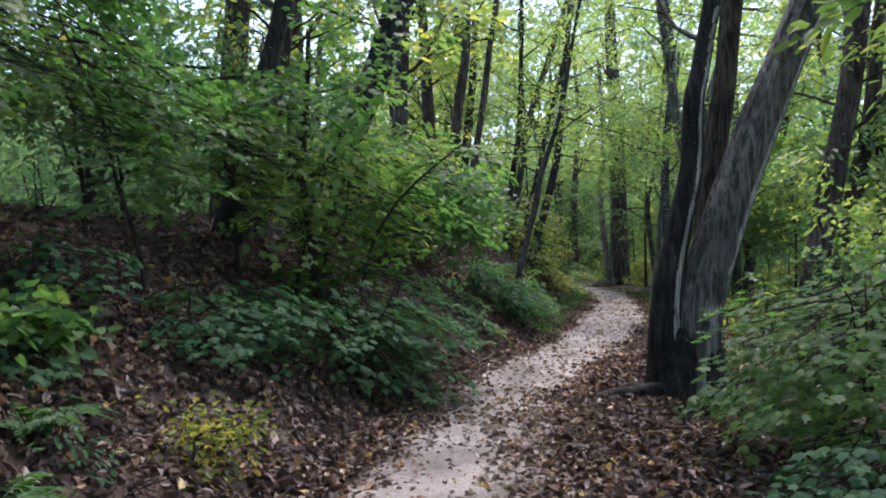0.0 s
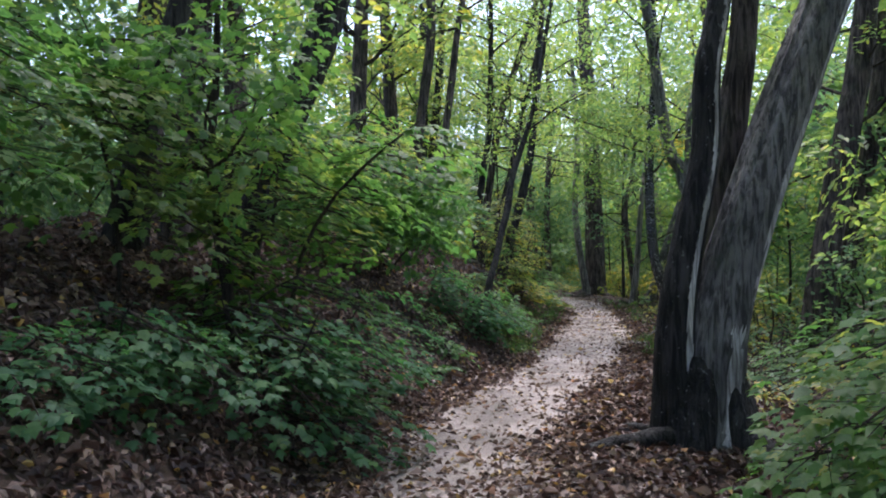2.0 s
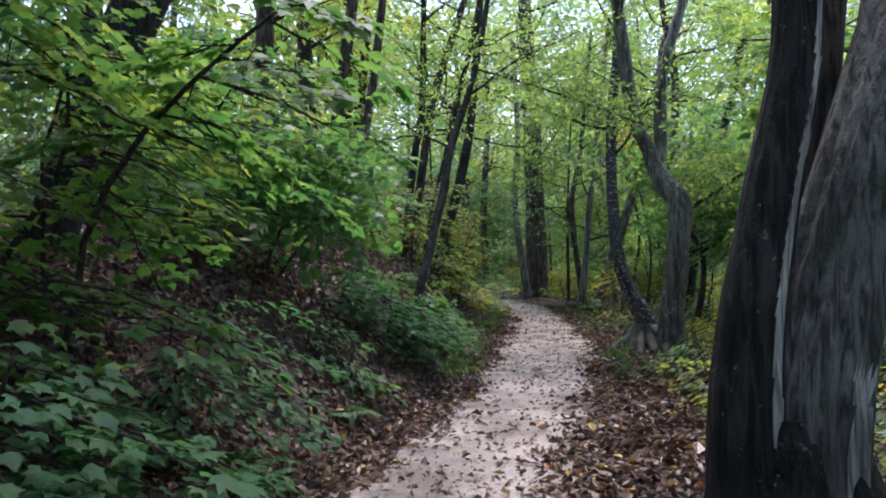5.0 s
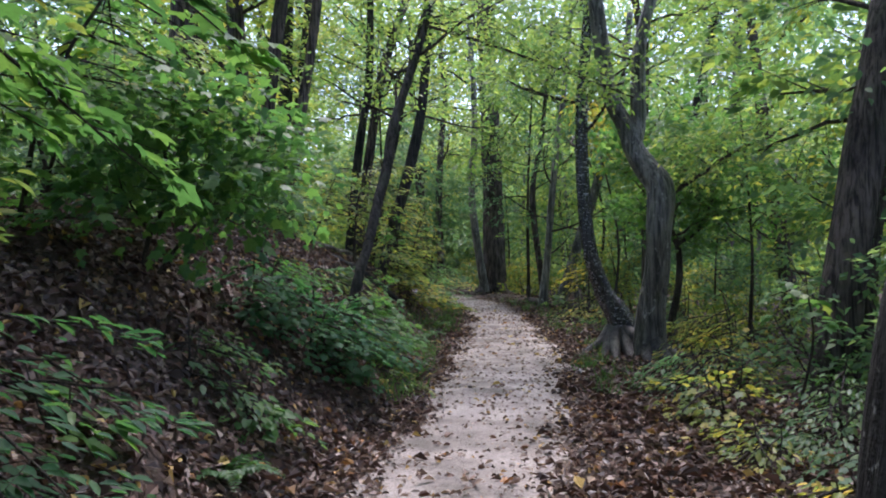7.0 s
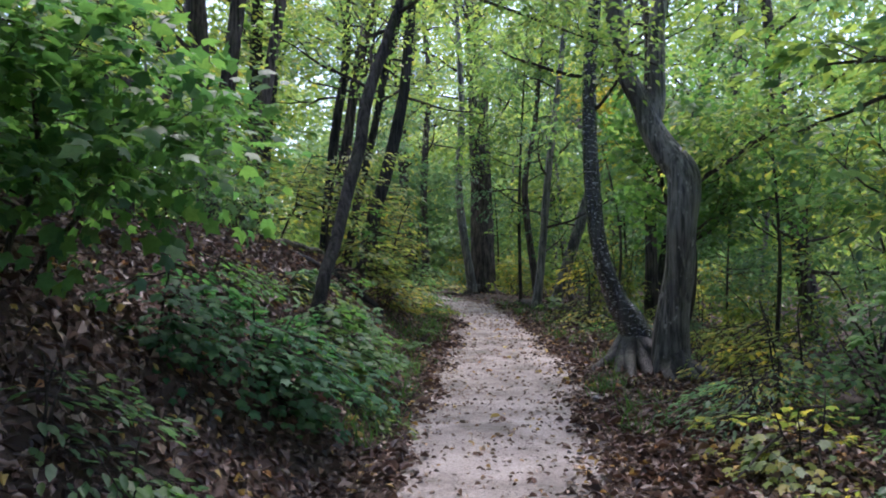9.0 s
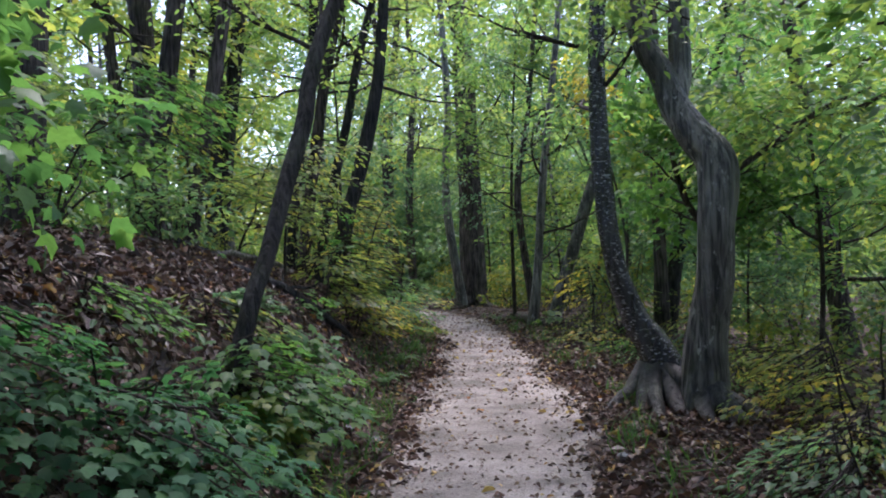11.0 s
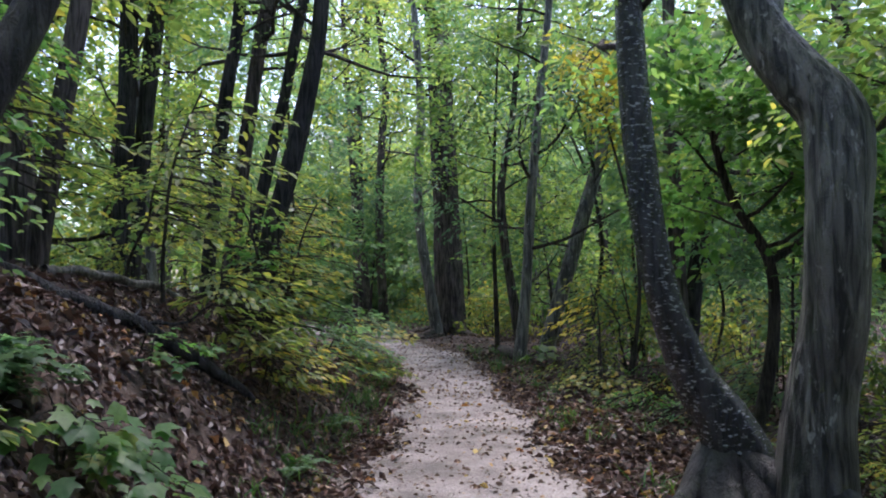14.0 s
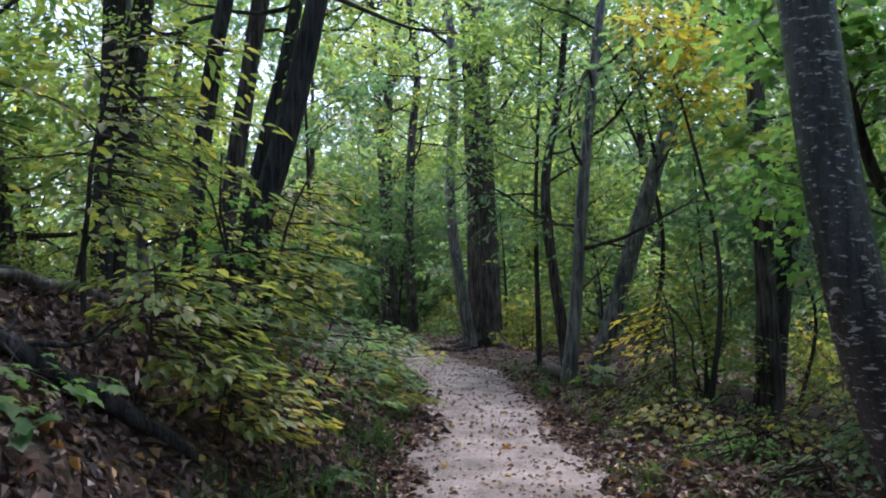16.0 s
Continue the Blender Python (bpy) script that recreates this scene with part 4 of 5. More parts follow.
MAPLE_LABEL = "low maple bush with layered lobed green leaves"
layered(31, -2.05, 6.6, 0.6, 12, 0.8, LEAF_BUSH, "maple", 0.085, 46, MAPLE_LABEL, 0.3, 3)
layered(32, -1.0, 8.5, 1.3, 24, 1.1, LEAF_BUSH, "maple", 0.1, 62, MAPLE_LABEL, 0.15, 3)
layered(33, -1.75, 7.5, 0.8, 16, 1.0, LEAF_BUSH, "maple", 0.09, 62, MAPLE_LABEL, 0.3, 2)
layered(46, -1.5, 9.4, 1.3, 18, 1.1, LEAF_MAPLE, "maple", 0.105, 56, MAPLE_LABEL, 0.3, 2)
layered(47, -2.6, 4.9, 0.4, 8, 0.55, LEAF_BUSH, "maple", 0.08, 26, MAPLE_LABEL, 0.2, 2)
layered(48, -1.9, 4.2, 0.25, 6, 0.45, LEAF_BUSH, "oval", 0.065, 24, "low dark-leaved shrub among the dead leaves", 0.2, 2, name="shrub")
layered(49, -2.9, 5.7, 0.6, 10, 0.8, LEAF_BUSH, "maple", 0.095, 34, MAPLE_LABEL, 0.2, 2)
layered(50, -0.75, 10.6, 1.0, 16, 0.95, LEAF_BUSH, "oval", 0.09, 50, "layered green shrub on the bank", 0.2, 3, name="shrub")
layered(51, 0.55, 16.2, 0.5, 9, 0.75, LEAF_MAPLE, "oval", 0.085, 36, "low green shrub on the bank", 0.2, 3, name="shrub")
layered(52, 1.15, 17.3, 0.5, 9, 0.75, LEAF_SHRUB, "oval", 0.085, 34, "low shrub with small yellowing leaves on the bank", 0.2, 3, name="shrub")
layered(53, 1.8, 15.95, 0.4, 10, 0.6, LEAF_SHRUB, "oval", 0.075, 36, "low shrub with small yellowing leaves on the bank", 0.2, 3, name="shrub")
layered(57, 1.35, 16.6, 0.6, 16, 0.85, LEAF_MAPLE, "maple", 0.1, 36, MAPLE_LABEL, 0.2, 3)
layered(54, 0.1, 13.0, 0.5, 9, 0.7, LEAF_DEEP, "oval", 0.085, 34, "low green shrub on the bank", 0.2, 3, name="shrub")
bush(34, (-2.5, 5.0), 0.5, 0.3, 3, 4, 0.1, LEAF_MAPLE, "heart", "small shrub with broad pale-green leaves on the bank", name="shrub", spray=(0.3, 0.25), twigs=4)
bush(35, (-1.4, 5.0), 0.25, 0.4, 3, 6, 0.06, LEAF_SHRUB, "oval", "straggling ground shrub among dead leaves", name="shrub", spray=(0.25, 0.2))
layered(36, 3.3, 6.2, 1.6, 24, 1.2, LEAF_MAPLE, "maple", 0.095, 80, "maple sapling with flat layered sprays of bright green leaves", 0.2, 2, name="sapling")
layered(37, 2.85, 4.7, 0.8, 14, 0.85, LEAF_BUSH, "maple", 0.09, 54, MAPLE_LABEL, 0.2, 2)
layered(38, 4.1, 7.7, 1.9, 20, 1.3, LEAF_MAPLE, "maple", 0.1, 70, MAPLE_LABEL, 0.2, 2)
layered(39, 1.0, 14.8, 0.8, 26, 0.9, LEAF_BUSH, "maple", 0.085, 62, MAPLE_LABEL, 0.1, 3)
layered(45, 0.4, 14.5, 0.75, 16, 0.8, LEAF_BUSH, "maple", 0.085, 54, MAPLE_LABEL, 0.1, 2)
bush(40, (-1.5, 15.3), 1.9, 0.9, 2, 9, 0.09, LEAF_DEEP, "oval", "thin two-stemmed shrub on the bank", name="shrub", low=0.6)
layered(41, -0.35, 11.6, 0.45, 7, 0.4, LEAF_MAPLE, "heart", 0.13, 8, "small plant with broad green leaves on the bank", 0.3, 3, droop=0.35, name="shrub")
layered(42, 0.6, 13.0, 0.5, 11, 0.5, LEAF_MAPLE, "heart", 0.095, 13, "small plant with broad green leaves beside the trail", 0.25, 3, droop=0.35, name="shrub")
layered(55, 7.5, 26.8, 0.65, 4, 0.4, LEAF_CANOPY, "maple", 0.18, 8, "small plant with a few broad pale leaves beside the log", 0.6, 2, name="shrub")
layered(56, 5.5, 13.7, 1.55, 6, 0.5, LEAF_MAPLE, "maple", 0.12, 14, "thin sapling with a few layered leaves", 0.7, 1, name="sapling")
layered(43, 1.7, 18.4, 0.45, 9, 0.65, LEAF_MAPLE, "maple", 0.13, 16, "small plant with broad green leaves on the bank", 0.3, 3, name="shrub")
layered(44, 1.9, 20.0, 0.4, 7, 0.5, LEAF_MAPLE, "maple", 0.11, 14, "small plant with broad green leaves on the bank", 0.3, 2, name="shrub")

rows = [(1.5, 16.4, 0.45, 0.45), (2.0, 17.6, 0.5, 0.45), (1.2, 18.4, 0.35, 0.4), (2.6, 21.6, 0.7, 0.55), (2.7, 22.8, 1.9, 0.9), (3.3, 24.2, 1.1, 0.75), (3.7, 25.8, 1.0, 0.75), (4.0, 27.8, 0.9, 0.7), (4.1, 29.8, 0.9, 0.7), (2.0, 25.2, 1.8, 0.9)]
for i, (x, y, h, r) in enumerate(rows):
    layered(60 + i, x, y, h, 17, r * 1.25, (LEAF_DEEP, LEAF_SHRUB, LEAF_MAPLE)[(i + 1) % 3], ("maple", "oval")[i % 2], (0.09, 0.085, 0.1)[i % 3], 48, "leafy shrub at the foot of the bank beside the trail", 0.2, 3, slope=0.0, droop=0.12, name="shrub")
rows = [(4.5, 12.6, 0.5), (4.9, 14.0, 0.6), (5.4, 15.3, 0.7), (6.1, 16.2, 0.8), (6.6, 14.4, 0.9), (7.1, 17.2, 1.1), (7.5, 19.8, 0.6), (7.3, 21.8, 0.5), (8.3, 23.8, 0.45), (8.9, 25.4, 0.5), (8.9, 27.2, 1.2), (5.6, 10.2, 0.9), (5.0, 11.6, 0.6), (7.8, 12.8, 1.1), (7.2, 22.9, 0.6), (7.5, 24.3, 0.6), (4.1, 11.0, 0.55), (5.6, 13.2, 0.9), (6.2, 12.0, 1.0), (7.2, 15.9, 1.0), (7.6, 18.6, 1.0), (8.4, 20.6, 0.9), (8.9, 22.6, 1.0), (9.4, 24.0, 1.1), (6.9, 19.2, 0.5), (7.9, 25.6, 0.7)]
for i, (x, y, h) in enumerate(rows):
    kind = (0, 1, 2, 0, 2, 1, 2)[i % 7]
    layered(90 + i, x, y, h * (0.9, 1.2, 1.0)[kind], (16, 14, 15)[kind], 1.05, (LEAF_SHRUB, LEAF_SHRUB, LEAF_DEEP, LEAF_SHRUB, LEAF_MAPLE)[i % 5], ("oval", "maple", "oval")[kind], (0.075, 0.09, 0.08)[kind], (66, 50, 60)[kind],
            ("low shrub with layers of small yellowing leaves beside the trail", "young maple shrub with lobed leaves beside the trail", "straggling shrub with thin green leaves beside the trail")[kind], 0.25, 3, name="shrub")
for i, (x, y, h, r) in enumerate([(-2.6, 15.0, 1.1, 0.8), (-0.3, 18.6, 1.2, 0.8), (0.55, 19.6, 0.8, 0.6)]):
    bush(120 + i, (x, y), h, r, 4, 7, 0.09, (LEAF_DEEP, LEAF_MAPLE)[i % 2], "oval", "straggling shrub with flat leaf sprays on the bank", name="shrub", spray=(0.55, 0.45), tilt=0.2, droop=0.15, low=0.3)
layered(111, 7.5, 24.6, 1.7, 9, 0.8, LEAF_YELLOW, "oval", 0.095, 26, "thin shrub with yellow autumn leaves beside the trail", 0.6, 2, name="shrub")
bush(110, (9.0, 26.8), 2.0, 1.1, 5, 10, 0.1, LEAF_SHRUB, "oval", "shrub with yellow-green autumn leaves in the wood", name="shrub")


# ---- fallen wood, stones ----
def fallen(seed, pts, bark, label, name="fallen_branch", twigs=0):
    """A dead branch or log lying on the ground; heights are above the soil."""
    rng = np.random.default_rng(seed)
    L = smooth_line(pts, 22)
    L[:, 2] += land(L[:, 0], L[:, 1])
    e = group_of(name, label, "branch", tuple(L[0, :3]))
    set_down(e, stem_object("stem", [tube(L[:, :3], L[:, 3], 14, 0.09, rng)], bark, e))
    for _ in range(twigs):
        i = int(rng.integers(3, 20))
        w = wander(rng, L[i, :3], (rng.normal(), rng.normal(), rng.uniform(-0.7, 0.4)), rng.uniform(0.3, 0.8), 6, 0.3)
        set_down(e, stem_object("twig", [tube(w, np.linspace(L[i, 3] * 0.4, 0.004, 6), 6)], bark, e))
    return e


fallen(401, [(7.3, 29.2, 0.12, 0.11), (7.5, 28.2, 0.1, 0.11), (7.65, 27.2, 0.1, 0.1), (7.85, 26.0, 0.1, 0.085), (8.05, 25.2, 0.1, 0.06)], BARK_OAK, "dark fallen log lying beside the trail", "fallen_log", 3)
fallen(402, [(0.5, 20.3, 0.06, 0.07), (1.2, 20.5, 0.05, 0.065), (1.8, 20.7, 0.08, 0.06), (2.3, 20.9, 0.14, 0.05), (2.6, 21.1, 0.06, 0.03)], BARK_DARK, "dark exposed root log sagging over the eroded bank", "fallen_log", 9)
fallen(403, [(0.85, 21.4, 0.08, 0.052), (1.15, 21.8, 0.12, 0.048), (1.5, 22.2, 0.13, 0.04), (1.85, 22.5, 0.07, 0.024)], BARK_PALE, "pale weathered branch lying on the eroded bank", "fallen_branch", 3)
fallen(404, [(-0.75, 7.1, 0.03, 0.012), (-0.4, 7.3, 0.04, 0.012), (-0.1, 7.35, 0.03, 0.008)], BARK_TWIG, "thin dead twig at the trail's edge", "fallen_branch", 1)
fallen(405, [(6.1, 35.0, 0.05, 0.06), (6.6, 34.7, 0.08, 0.06), (7.3, 34.5, 0.06, 0.04)], BARK_OAK, "dark dead branch beneath the large oak", "fallen_branch", 4)
fallen(406, [(-1.9, 3.6, 0.04, 0.016), (-1.3, 3.8, 0.06, 0.014), (-0.9, 3.75, 0.03, 0.008)], BARK_TWIG, "thin dead twig among the leaves", "fallen_branch", 2)


def stone(seed, x, y, r):
    rng = np.random.default_rng(seed)
    bm = bmesh.new()
    bmesh.ops.create_icosphere(bm, subdivisions=3, radius=r)
    sx, sy, sz = rng.uniform(0.8, 1.3), rng.uniform(0.7, 1.1), rng.uniform(0.45, 0.7)
    for v in bm.verts:
        n = 1 + 0.28 * noise.noise(v.co / r * 1.2 + Vector((seed, 0, 0))) + 0.08 * noise.noise(v.co / r * 4)
        v.co = Vector((v.co.x * sx, v.co.y * sy, v.co.z * sz)) * n
    me = bpy.data.meshes.new("stone")
    bm.to_mesh(me)
    bm.free()
    me.materials.append(STONE)
    for p in me.polygons:
        p.use_smooth = True
    ob = new("stone", me)
    ob.location = (x, y, float(land(x, y)) + r * 0.15)
    tagged(ob, "grey weathered stone half sunk in dead leaves", "stone", "stones on the bank")


for i, (x, y, r) in enumerate([(2.55, 17.9, 0.08), (2.3, 18.1, 0.06), (2.45, 18.5, 0.05), (2.1, 17.6, 0.07), (4.35, 16.6, 0.09), (4.2, 16.2, 0.05)]):
    stone(500 + i, x, y, r)


def fern(seed, x, y, r, n):
    """A fern: arching fronds from one crown, each with paired leaflets."""
    rng = np.random.default_rng(seed)
    z = float(land(x, y))
    e = group_of("fern", "dark green fern growing on the leafy bank", "fern", (x, y, z), "ferns on the bank")
    P, D, U, S = [], [], [], []
    stalks = []
    for i in range(n):
        az = 6.283 * i / n + rng.normal(0, 0.2)
        L = r * rng.uniform(0.7, 1.15)
        t = np.linspace(0, 1, 9)
        line = np.stack([np.cos(az) * L * t, np.sin(az) * L * t, L * (0.95 * t - 0.85 * t ** 2)], -1)
        stalks.append(tube(line, np.linspace(0.004, 0.0015, 9), 4, cap=False))
        side = np.array([-math.sin(az), math.cos(az), 0])
        for u in np.linspace(0.15, 0.98, 17):
            c = np.array([np.interp(u, t, line[:, k]) for k in range(3)])
            for sgn in (-1, 1):
                P.append(c)
                D.append(side * sgn + np.array([math.cos(az), math.sin(az), 0]) * 0.45 + np.array([0, 0, -0.15]) + rng.normal(0, 0.08, 3))
                U.append(np.array([0, 0, 1.0]) + rng.normal(0, 0.2, 3))
                S.append(L * 0.3 * (1.05 - u) ** 0.7 * rng.uniform(0.85, 1.1))
    stem_object("stalk", stalks, LEAF_GRASS, e)
    v, f = leaf_mesh("slim", np.array(P), np.array(D), np.array(U), np.array(S), rng)
    mesh_object("fronds", v, f, LEAF_GRASS, e)


for i, (x, y, r) in enumerate([(-0.35, 9.6, 0.45), (-0.6, 10.1, 0.5), (-0.15, 10.4, 0.4), (0.5, 12.2, 0.35), (1.35, 16.0, 0.4), (1.75, 16.9, 0.4), (2.9, 20.4, 0.35), (3.35, 22.2, 0.4), (4.9, 13.2, 0.4), (6.4, 18.9, 0.4), (7.0, 20.6, 0.45), (-2.0, 4.2, 0.4), (-1.75, 3.5, 0.4)]):
    fern(600 + i, x, y, r, 9)

# ---- the wood around: a few grown kinds, set out again and again ----
def grown(seed, height, radius, lo, count, reach, leaf, size, bark, per, label):
    rng = np.random.default_rng(seed)
    lean = rng.normal(0, 0.06, 2)
    pts = [(lean[0] * h * height + 0.15 * math.sin(3 * h + seed), lean[1] * h * height, h * height - 0.4, radius * (1.05 - 0.8 * h)) for h in (0, 0.15, 0.35, 0.55, 0.8, 1)]
    e = group_of("tree", label, "tree", (0, 0, 0), "trees of the wood")
    L = smooth_line(pts, 20)
    stem_object("trunk", [tube(L[:, :3], L[:, 3], 12, 0.06, rng, 0.4)], bark, e)
    made, tips = limb_set(rng, L[:, :3], L[:, 3], lo, 1.0, count, reach, 3)
    for pieces in made:
        stem_object("limb", pieces, BARK_TWIG, e)
    v, f = sprays(rng, tips, per, 0.9, 0.8, size, "oval", thick=0.1, tilt=0.4)
    mesh_object("crown", v, f, leaf, e)
    return e


KINDS = [grown(201, 12, 0.2, 0.22, 20, 2.8, LEAF_CANOPY, 0.225, BARK_OAK, 25, "tall woodland tree with green autumn leaves"),
         grown(202, 9, 0.11, 0.18, 18, 2.2, LEAF_CANOPY, 0.205, BARK_SMOOTH, 25, "slim young tree with yellow-green leaves"),
         grown(203, 14, 0.26, 0.35, 20, 3.2, LEAF_CANOPY, 0.235, BARK_OAK, 25, "tall oak with dark bark and a high crown, some copies added for shade"),
         grown(204, 6.5, 0.07, 0.12, 18, 1.9, LEAF_DEEP, 0.19, BARK_TWIG, 25, "understorey tree with layered green leaves"),
         grown(205, 5, 0.05, 0.1, 16, 1.7, LEAF_DEEP, 0.18, BARK_TWIG, 25, "small understorey tree with layered green leaves")]
UNDER = [bush(221, (60, 0), 1.6, 1.2, 4, 12, 0.13, LEAF_DEEP, "slim", "green shrub on the forest floor", name="shrub", twigs=4),
         bush(222, (60, 0), 1.1, 1.2, 4, 12, 0.12, LEAF_SHRUB, "slim", "yellow-green shrub on the forest floor", name="shrub", twigs=4),
         bush(223, (60, 0), 2.2, 1.3, 4, 12, 0.13, LEAF_DEEP, "slim", "tall green shrub on the forest floor", name="shrub", twigs=4)]


def clear_of_path(x, y, gap):
    return abs(x - float(middle(y))) > gap if y < 50 else True


rngw = np.random.default_rng(5)
taken = [(2.7, 9), (5.9, 19), (6.1, 18.4), (1.5, 16.8), (2.5, 23), (7.8, 36), (-2.8, 10.3), (-1.9, 12.5), (7.3, 15.5), (8.2, 22), (7.9, 30), (8.3, 29), (1.5, 22), (2, 26)]


def plant(kinds, weights, count, box, gap, apart, sizes, seen):
    made = 0
    for _ in range(count * 12):
        if made >= count:
            break
        x, y = rngw.uniform(box[0], box[1]), rngw.uniform(box[2], box[3])
        if not clear_of_path(x, y, gap) or any((x - a) ** 2 + (y - b) ** 2 < apart ** 2 for a, b in taken):
            continue
        if seen and not seen(x, y):
            continue
        taken.append((x, y))
        k = kinds[rngw.choice(len(kinds), p=weights)]
        s = rngw.uniform(*sizes)
        c = copy_thing(k, pose(x, y, float(land(x, y)), 0, 0, rngw.uniform(0, 360)))
        c.scale = (s, s, s * rngw.uniform(0.9, 1.15))
        made += 1


# the right-hand wood and the wood ahead are dense; the bank's crest is thinner, with sky behind
plant(KINDS, [0.25, 0.2, 0.1, 0.25, 0.2], 44, (7.5, 34, 6, 62), 3.5, 1.9, (0.85, 1.15), lambda x, y: x < 6 + y * 0.75)
plant(KINDS, [0.3, 0.2, 0.2, 0.2, 0.1], 26, (-2, 14, 38, 66), 3.0, 2.0, (0.9, 1.15), None)
plant(KINDS, [0.2, 0.2, 0.15, 0.25, 0.2], 14, (-20, -2, 30, 60), 5.0, 1.9, (0.85, 1.1), None)
plant(KINDS, [0.5, 0.5, 0.0, 0.0, 0.0], 9, (-7, 2.5, 30, 42), 3.2, 2.0, (0.9, 1.15), None)
plant(KINDS, [0.0, 0.0, 0.0, 0.5, 0.5], 16, (-16, -4, 8, 34), 6.0, 1.9, (0.7, 1.0), lambda x, y: x > -6 - y * 0.4)
plant(KINDS, [0.4, 0.0, 0.6, 0.0, 0.0], 6, (-12, 14, -14, -5), 3.0, 3.5, (0.9, 1.1), None)
plant(UNDER, [0.3, 0.45, 0.25], 30, (6.5, 26, 7, 52), 4.3, 0.9, (0.7, 1.2), lambda x, y: x < 5 + y * 0.7)
plant(UNDER, [0.4, 0.3, 0.3], 10, (-10, 4, 26, 50), 2.8, 0.9, (0.6, 1.1), None)
plant(UNDER, [0.4, 0.2, 0.4], 22, (-15, -3.5, 6, 30), 5.0, 0.9, (0.7, 1.2), lambda x, y: x > -6 - y * 0.35)
for k in KINDS + UNDER:
    k.location = (-14 + 4.0 * (KINDS + UNDER).index(k), -16.0, float(land(-14 + 4.0 * (KINDS + UNDER).index(k), -16.0)))

# extra trees, mostly out of view, added so their crowns shade bushes and bank
for x, y, k, turn in ((8.2, 2.6, 2, 20), (5.6, 4.2, 2, 200), (5.2, 0.0, 2, 330), (7.4, 5.2, 2, 140), (8.6, 0.5, 0, 250), (5.8, -3.6, 2, 70), (-6.4, 0.2, 2, 190), (-6.4, 3.4, 2, 310), (-4.4, -5.5, 2, 100),
                      (-4.4, 4.4, 2, 200), (-5.0, 7.4, 2, 40), (-3.9, 1.4, 2, 300), (-6.5, 10.2, 2, 280), (-3.7, 13.4, 2, 160), (-3.4, 17.2, 2, 60), (-1.4, 21.6, 2, 220), (-0.6, 25.4, 2, 10)):
    copy_thing(KINDS[k], pose(x, y, float(land(x, y)), 0, 0, turn))

# far woods: a ring of leaf masses and stems that closes the view
rngf = np.random.default_rng(9)
fp, fd = [], []
for k in range(7800):
    az = rngf.uniform(-0.85, 0.95) if k < 4500 else rngf.uniform(0.95, 5.43) if k < 5200 else rngf.uniform(-0.08, 0.75)
    near = k % 3 == 0
    r = rngf.uniform(36, 56) if near else rngf.uniform(58, 85)
    x, y = 4 + r * math.sin(az), 12 + r * math.cos(az)
    if near and abs(x - float(middle(y))) < 3.5:
        continue
    top = (14 if -0.32 < az < -0.12 else 30) * (0.3 if near else 1.0)
    fp.append((np.array([x, y, float(land(x, y)) + rngf.uniform(0, 1) * top]), rngf.normal(0, 1, 3)))
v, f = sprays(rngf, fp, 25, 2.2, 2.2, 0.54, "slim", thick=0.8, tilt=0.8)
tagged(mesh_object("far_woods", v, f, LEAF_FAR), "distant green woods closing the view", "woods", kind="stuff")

# ---- dead leaves on the forest floor ----
rngl = np.random.default_rng(21)


def litter(n, xs, ys, size, keep, kind="oval"):
    y = rngl.uniform(*ys, n)
    x = middle(y) + rngl.uniform(*xs, n)
    sel = keep(x, y)
    x, y = x[sel], y[sel]
    k = len(x)
    e = 0.05
    nx, ny = -(land(x + e, y) - land(x - e, y)) / (2 * e), -(land(x, y + e) - land(x, y - e)) / (2 * e)
    up = np.stack([nx, ny, np.ones(k)], -1) + rngl.normal(0, 0.33, (k, 3))
    a = rngl.uniform(0, 6.283, k)
    way = np.stack([np.cos(a), np.sin(a), rngl.normal(0.1, 0.25, k)], -1)
    way[:, 2] -= nx * np.cos(a) + ny * np.sin(a)
    p = np.stack([x, y, land(x, y) + rngl.uniform(0.012, 0.045, k)], -1)
    return leaf_mesh(kind, p, way, up, rngl.uniform(*size, k) * np.where(rngl.uniform(size=k) < 0.12, 1.5, 1.0), rngl, 1.0)


def edge_keep(x, y):
    u = np.abs(x - middle(y)) / half_width(y)
    return rngl.uniform(0, 1, len(x)) < np.clip((u - 0.6 + 0.1 * np.sin(2.1 * y + 1.3 * x) + 0.07 * np.sin(5.3 * y)) * 2.0, 0.0, 1.0)


v1, f1 = litter(50000, (-3.2, 3.4), (-1, 30), (0.04, 0.095), edge_keep)
v4, f4 = litter(70000, (-4.2, 3.4), (0, 26), (0.045, 0.1), edge_keep, "slim")
v2, f2 = litter(22000, (-8, -2.5), (0, 32), (0.055, 0.12), lambda x, y: np.ones(len(x), bool), "slim")
v3, f3 = litter(15000, (1, 10), (3, 41), (0.055, 0.12), lambda x, y: np.ones(len(x), bool), "slim")
v, f = joined([(v1, f1), (v2, f2), (v3, f3), (v4, f4)])
tagged(mesh_object("leaf_litter", v, f, LEAF_FALLEN, smooth=False), "brown dead leaves covering the forest floor", "leaf litter", kind="stuff")
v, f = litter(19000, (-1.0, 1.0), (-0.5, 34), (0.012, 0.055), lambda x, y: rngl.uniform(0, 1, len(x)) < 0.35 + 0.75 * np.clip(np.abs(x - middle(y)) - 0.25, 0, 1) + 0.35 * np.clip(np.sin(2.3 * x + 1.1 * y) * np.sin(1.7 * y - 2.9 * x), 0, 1))
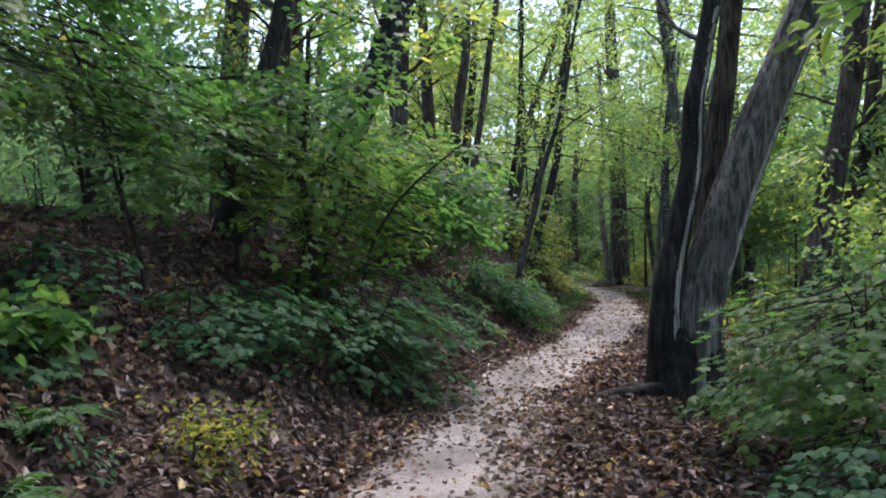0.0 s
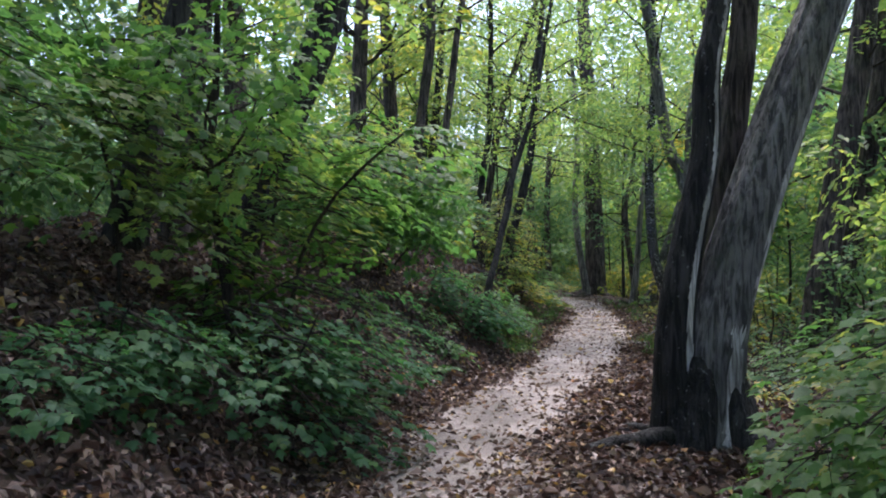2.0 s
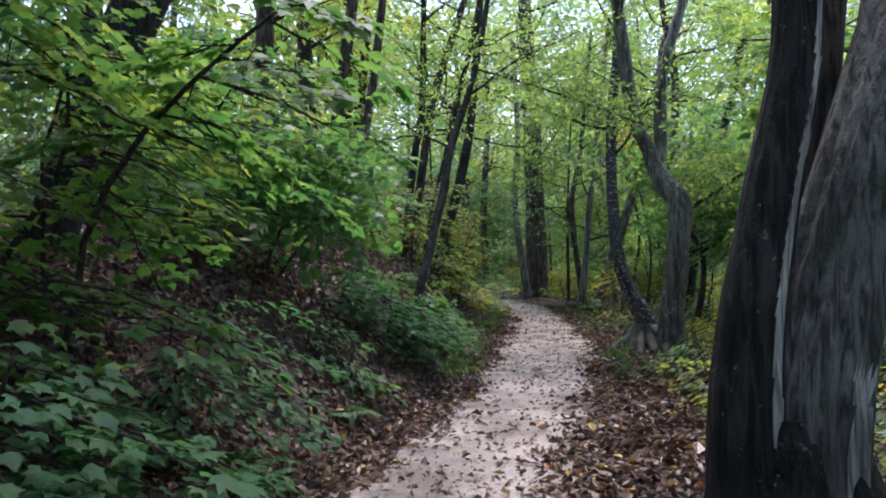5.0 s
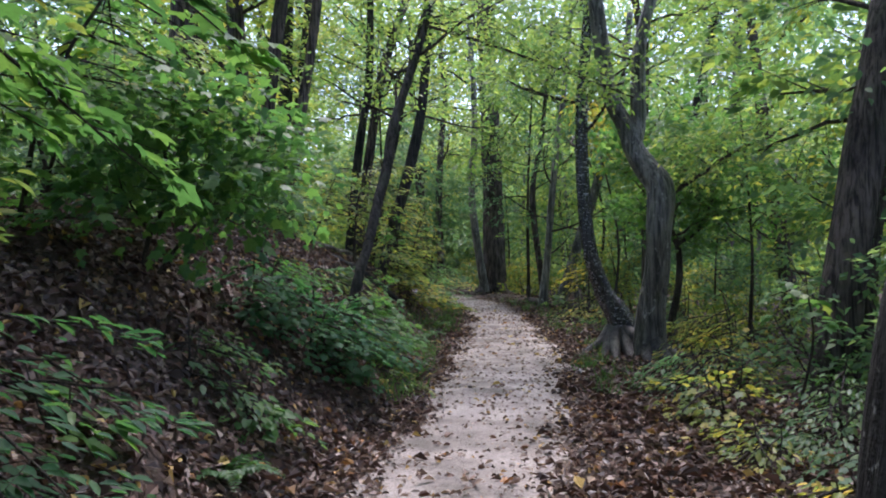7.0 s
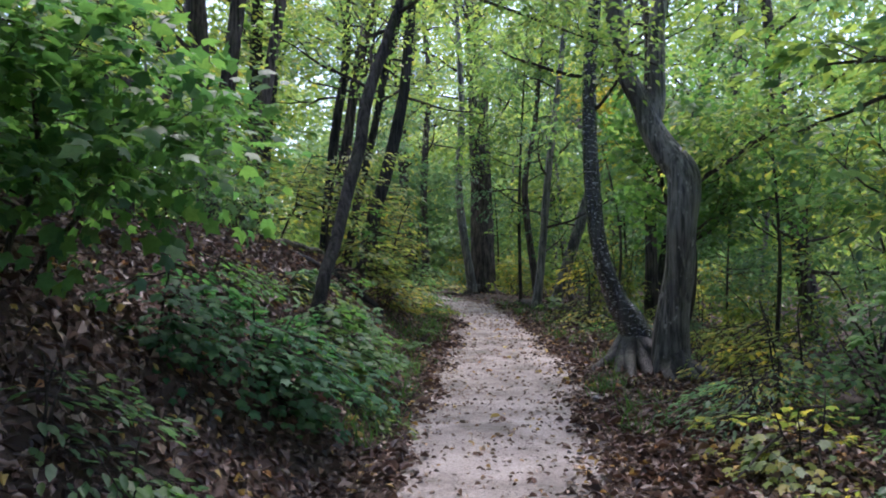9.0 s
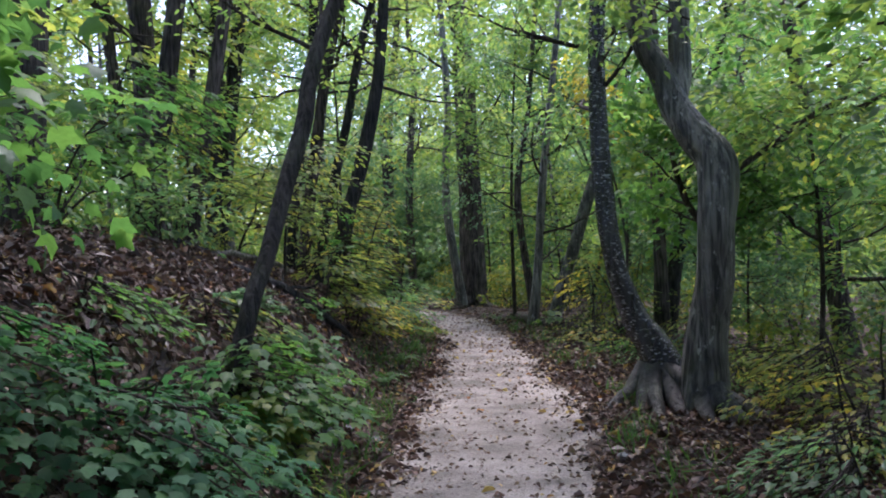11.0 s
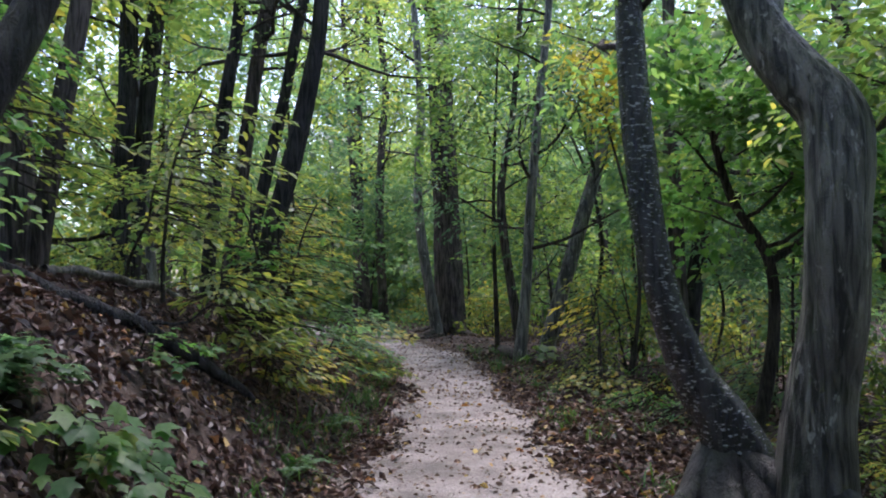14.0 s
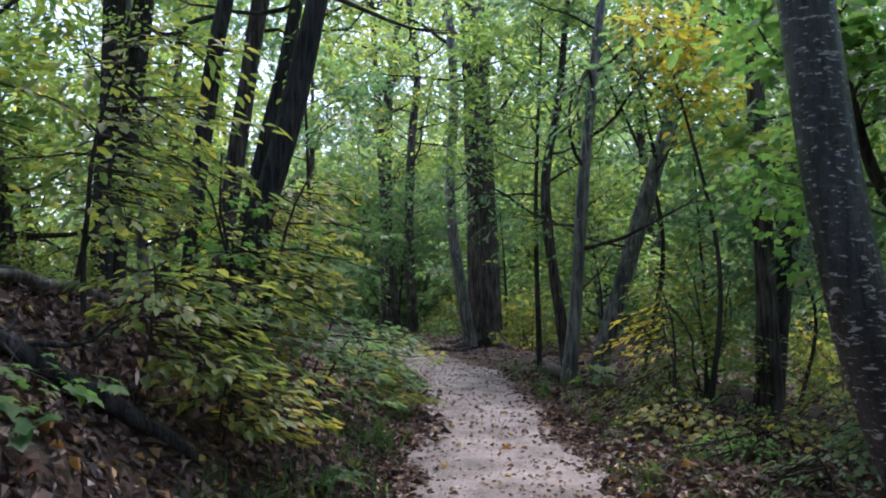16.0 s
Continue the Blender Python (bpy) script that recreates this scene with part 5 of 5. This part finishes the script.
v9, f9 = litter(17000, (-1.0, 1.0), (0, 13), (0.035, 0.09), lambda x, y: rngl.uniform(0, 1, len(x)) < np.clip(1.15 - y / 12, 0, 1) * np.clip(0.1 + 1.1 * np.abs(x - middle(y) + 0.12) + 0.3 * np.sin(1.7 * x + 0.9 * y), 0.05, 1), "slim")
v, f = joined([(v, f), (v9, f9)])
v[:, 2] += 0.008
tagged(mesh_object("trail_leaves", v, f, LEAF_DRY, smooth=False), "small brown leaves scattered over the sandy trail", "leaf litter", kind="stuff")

# single larger leaves on and beside the trail
fresh = [leaf_mesh(kind, np.zeros((1, 3)), np.array([[0, 1.0, 0.1]]), np.array([[0.15, 0.1, 1.0]]), np.ones(1), np.random.default_rng(3 + i), 1.0) for i, kind in enumerate(("oval", "maple", "heart"))]
FRESH_MATS = [leaf_material("fallen_leaf_" + n, [(0.0, a), (1.0, b)], (1.2, 1.0, 0.8), 0.5, 0.15, 1.0) for n, a, b in
              (("brown", (0.10, 0.05, 0.035), (0.26, 0.15, 0.10)), ("orange", (0.36, 0.14, 0.04), (0.45, 0.22, 0.06)), ("yellow", (0.42, 0.30, 0.07), (0.52, 0.40, 0.12)))]
masters = {}
for i in range(150):
    y = rngl.uniform(2.0, 26)
    x = float(middle(y)) + rngl.uniform(-1.25, 1.25)
    a, b = int(rngl.integers(0, 3)), int(rngl.choice(3, p=[0.6, 0.2, 0.2]))
    name = ("brown", "orange", "yellow")[b]
    if (a, b) not in masters:
        ob = mesh_object("fallen_leaf", fresh[a][0], fresh[a][1], FRESH_MATS[b], smooth=False)
        masters[(a, b)] = ob.data
    else:
        ob = new("fallen_leaf", masters[(a, b)])
    tagged(ob, f"curled {name} autumn leaf lying on the sandy trail", "leaf", "fallen leaves on the trail")
    k = float(rngl.uniform(0.06, 0.11))
    ob.matrix_world = pose(x, y, float(land(x, y)) + 0.03, rngl.uniform(-12, 12), rngl.uniform(-12, 12), rngl.uniform(0, 360)) @ Matrix.Diagonal((k, k, k, 1))

# ---- thin grass along the trail ----
rngg = np.random.default_rng(33)
gp, gd, gu, gs = [], [], [], []
for _ in range(150):
    y = rngg.uniform(15, 31)
    left = rngg.uniform() < 0.7
    x = float(middle(y)) + (-1 if left else 1) * (float(half_width(y)) + abs(rngg.normal(0.25, 0.3)))
    for _ in range(14):
        px, py_ = x + rngg.normal(0, 0.07), y + rngg.normal(0, 0.07)
        gp.append((px, py_, float(land(px, py_)) - 0.01))
        gd.append((rngg.normal(0, 0.5), rngg.normal(0, 0.5), 1.0))
        gu.append((rngg.normal(0, 1), rngg.normal(0, 1), 0.3))
        gs.append(rngg.uniform(0.1, 0.32))
v, f = leaf_mesh("blade", np.array(gp), np.array(gd), np.array(gu), np.array(gs), rngg, 1.0)
tagged(mesh_object("grass", v, f, LEAF_GRASS), "thin grass tufts along the trail's edge", "grass", kind="stuff")
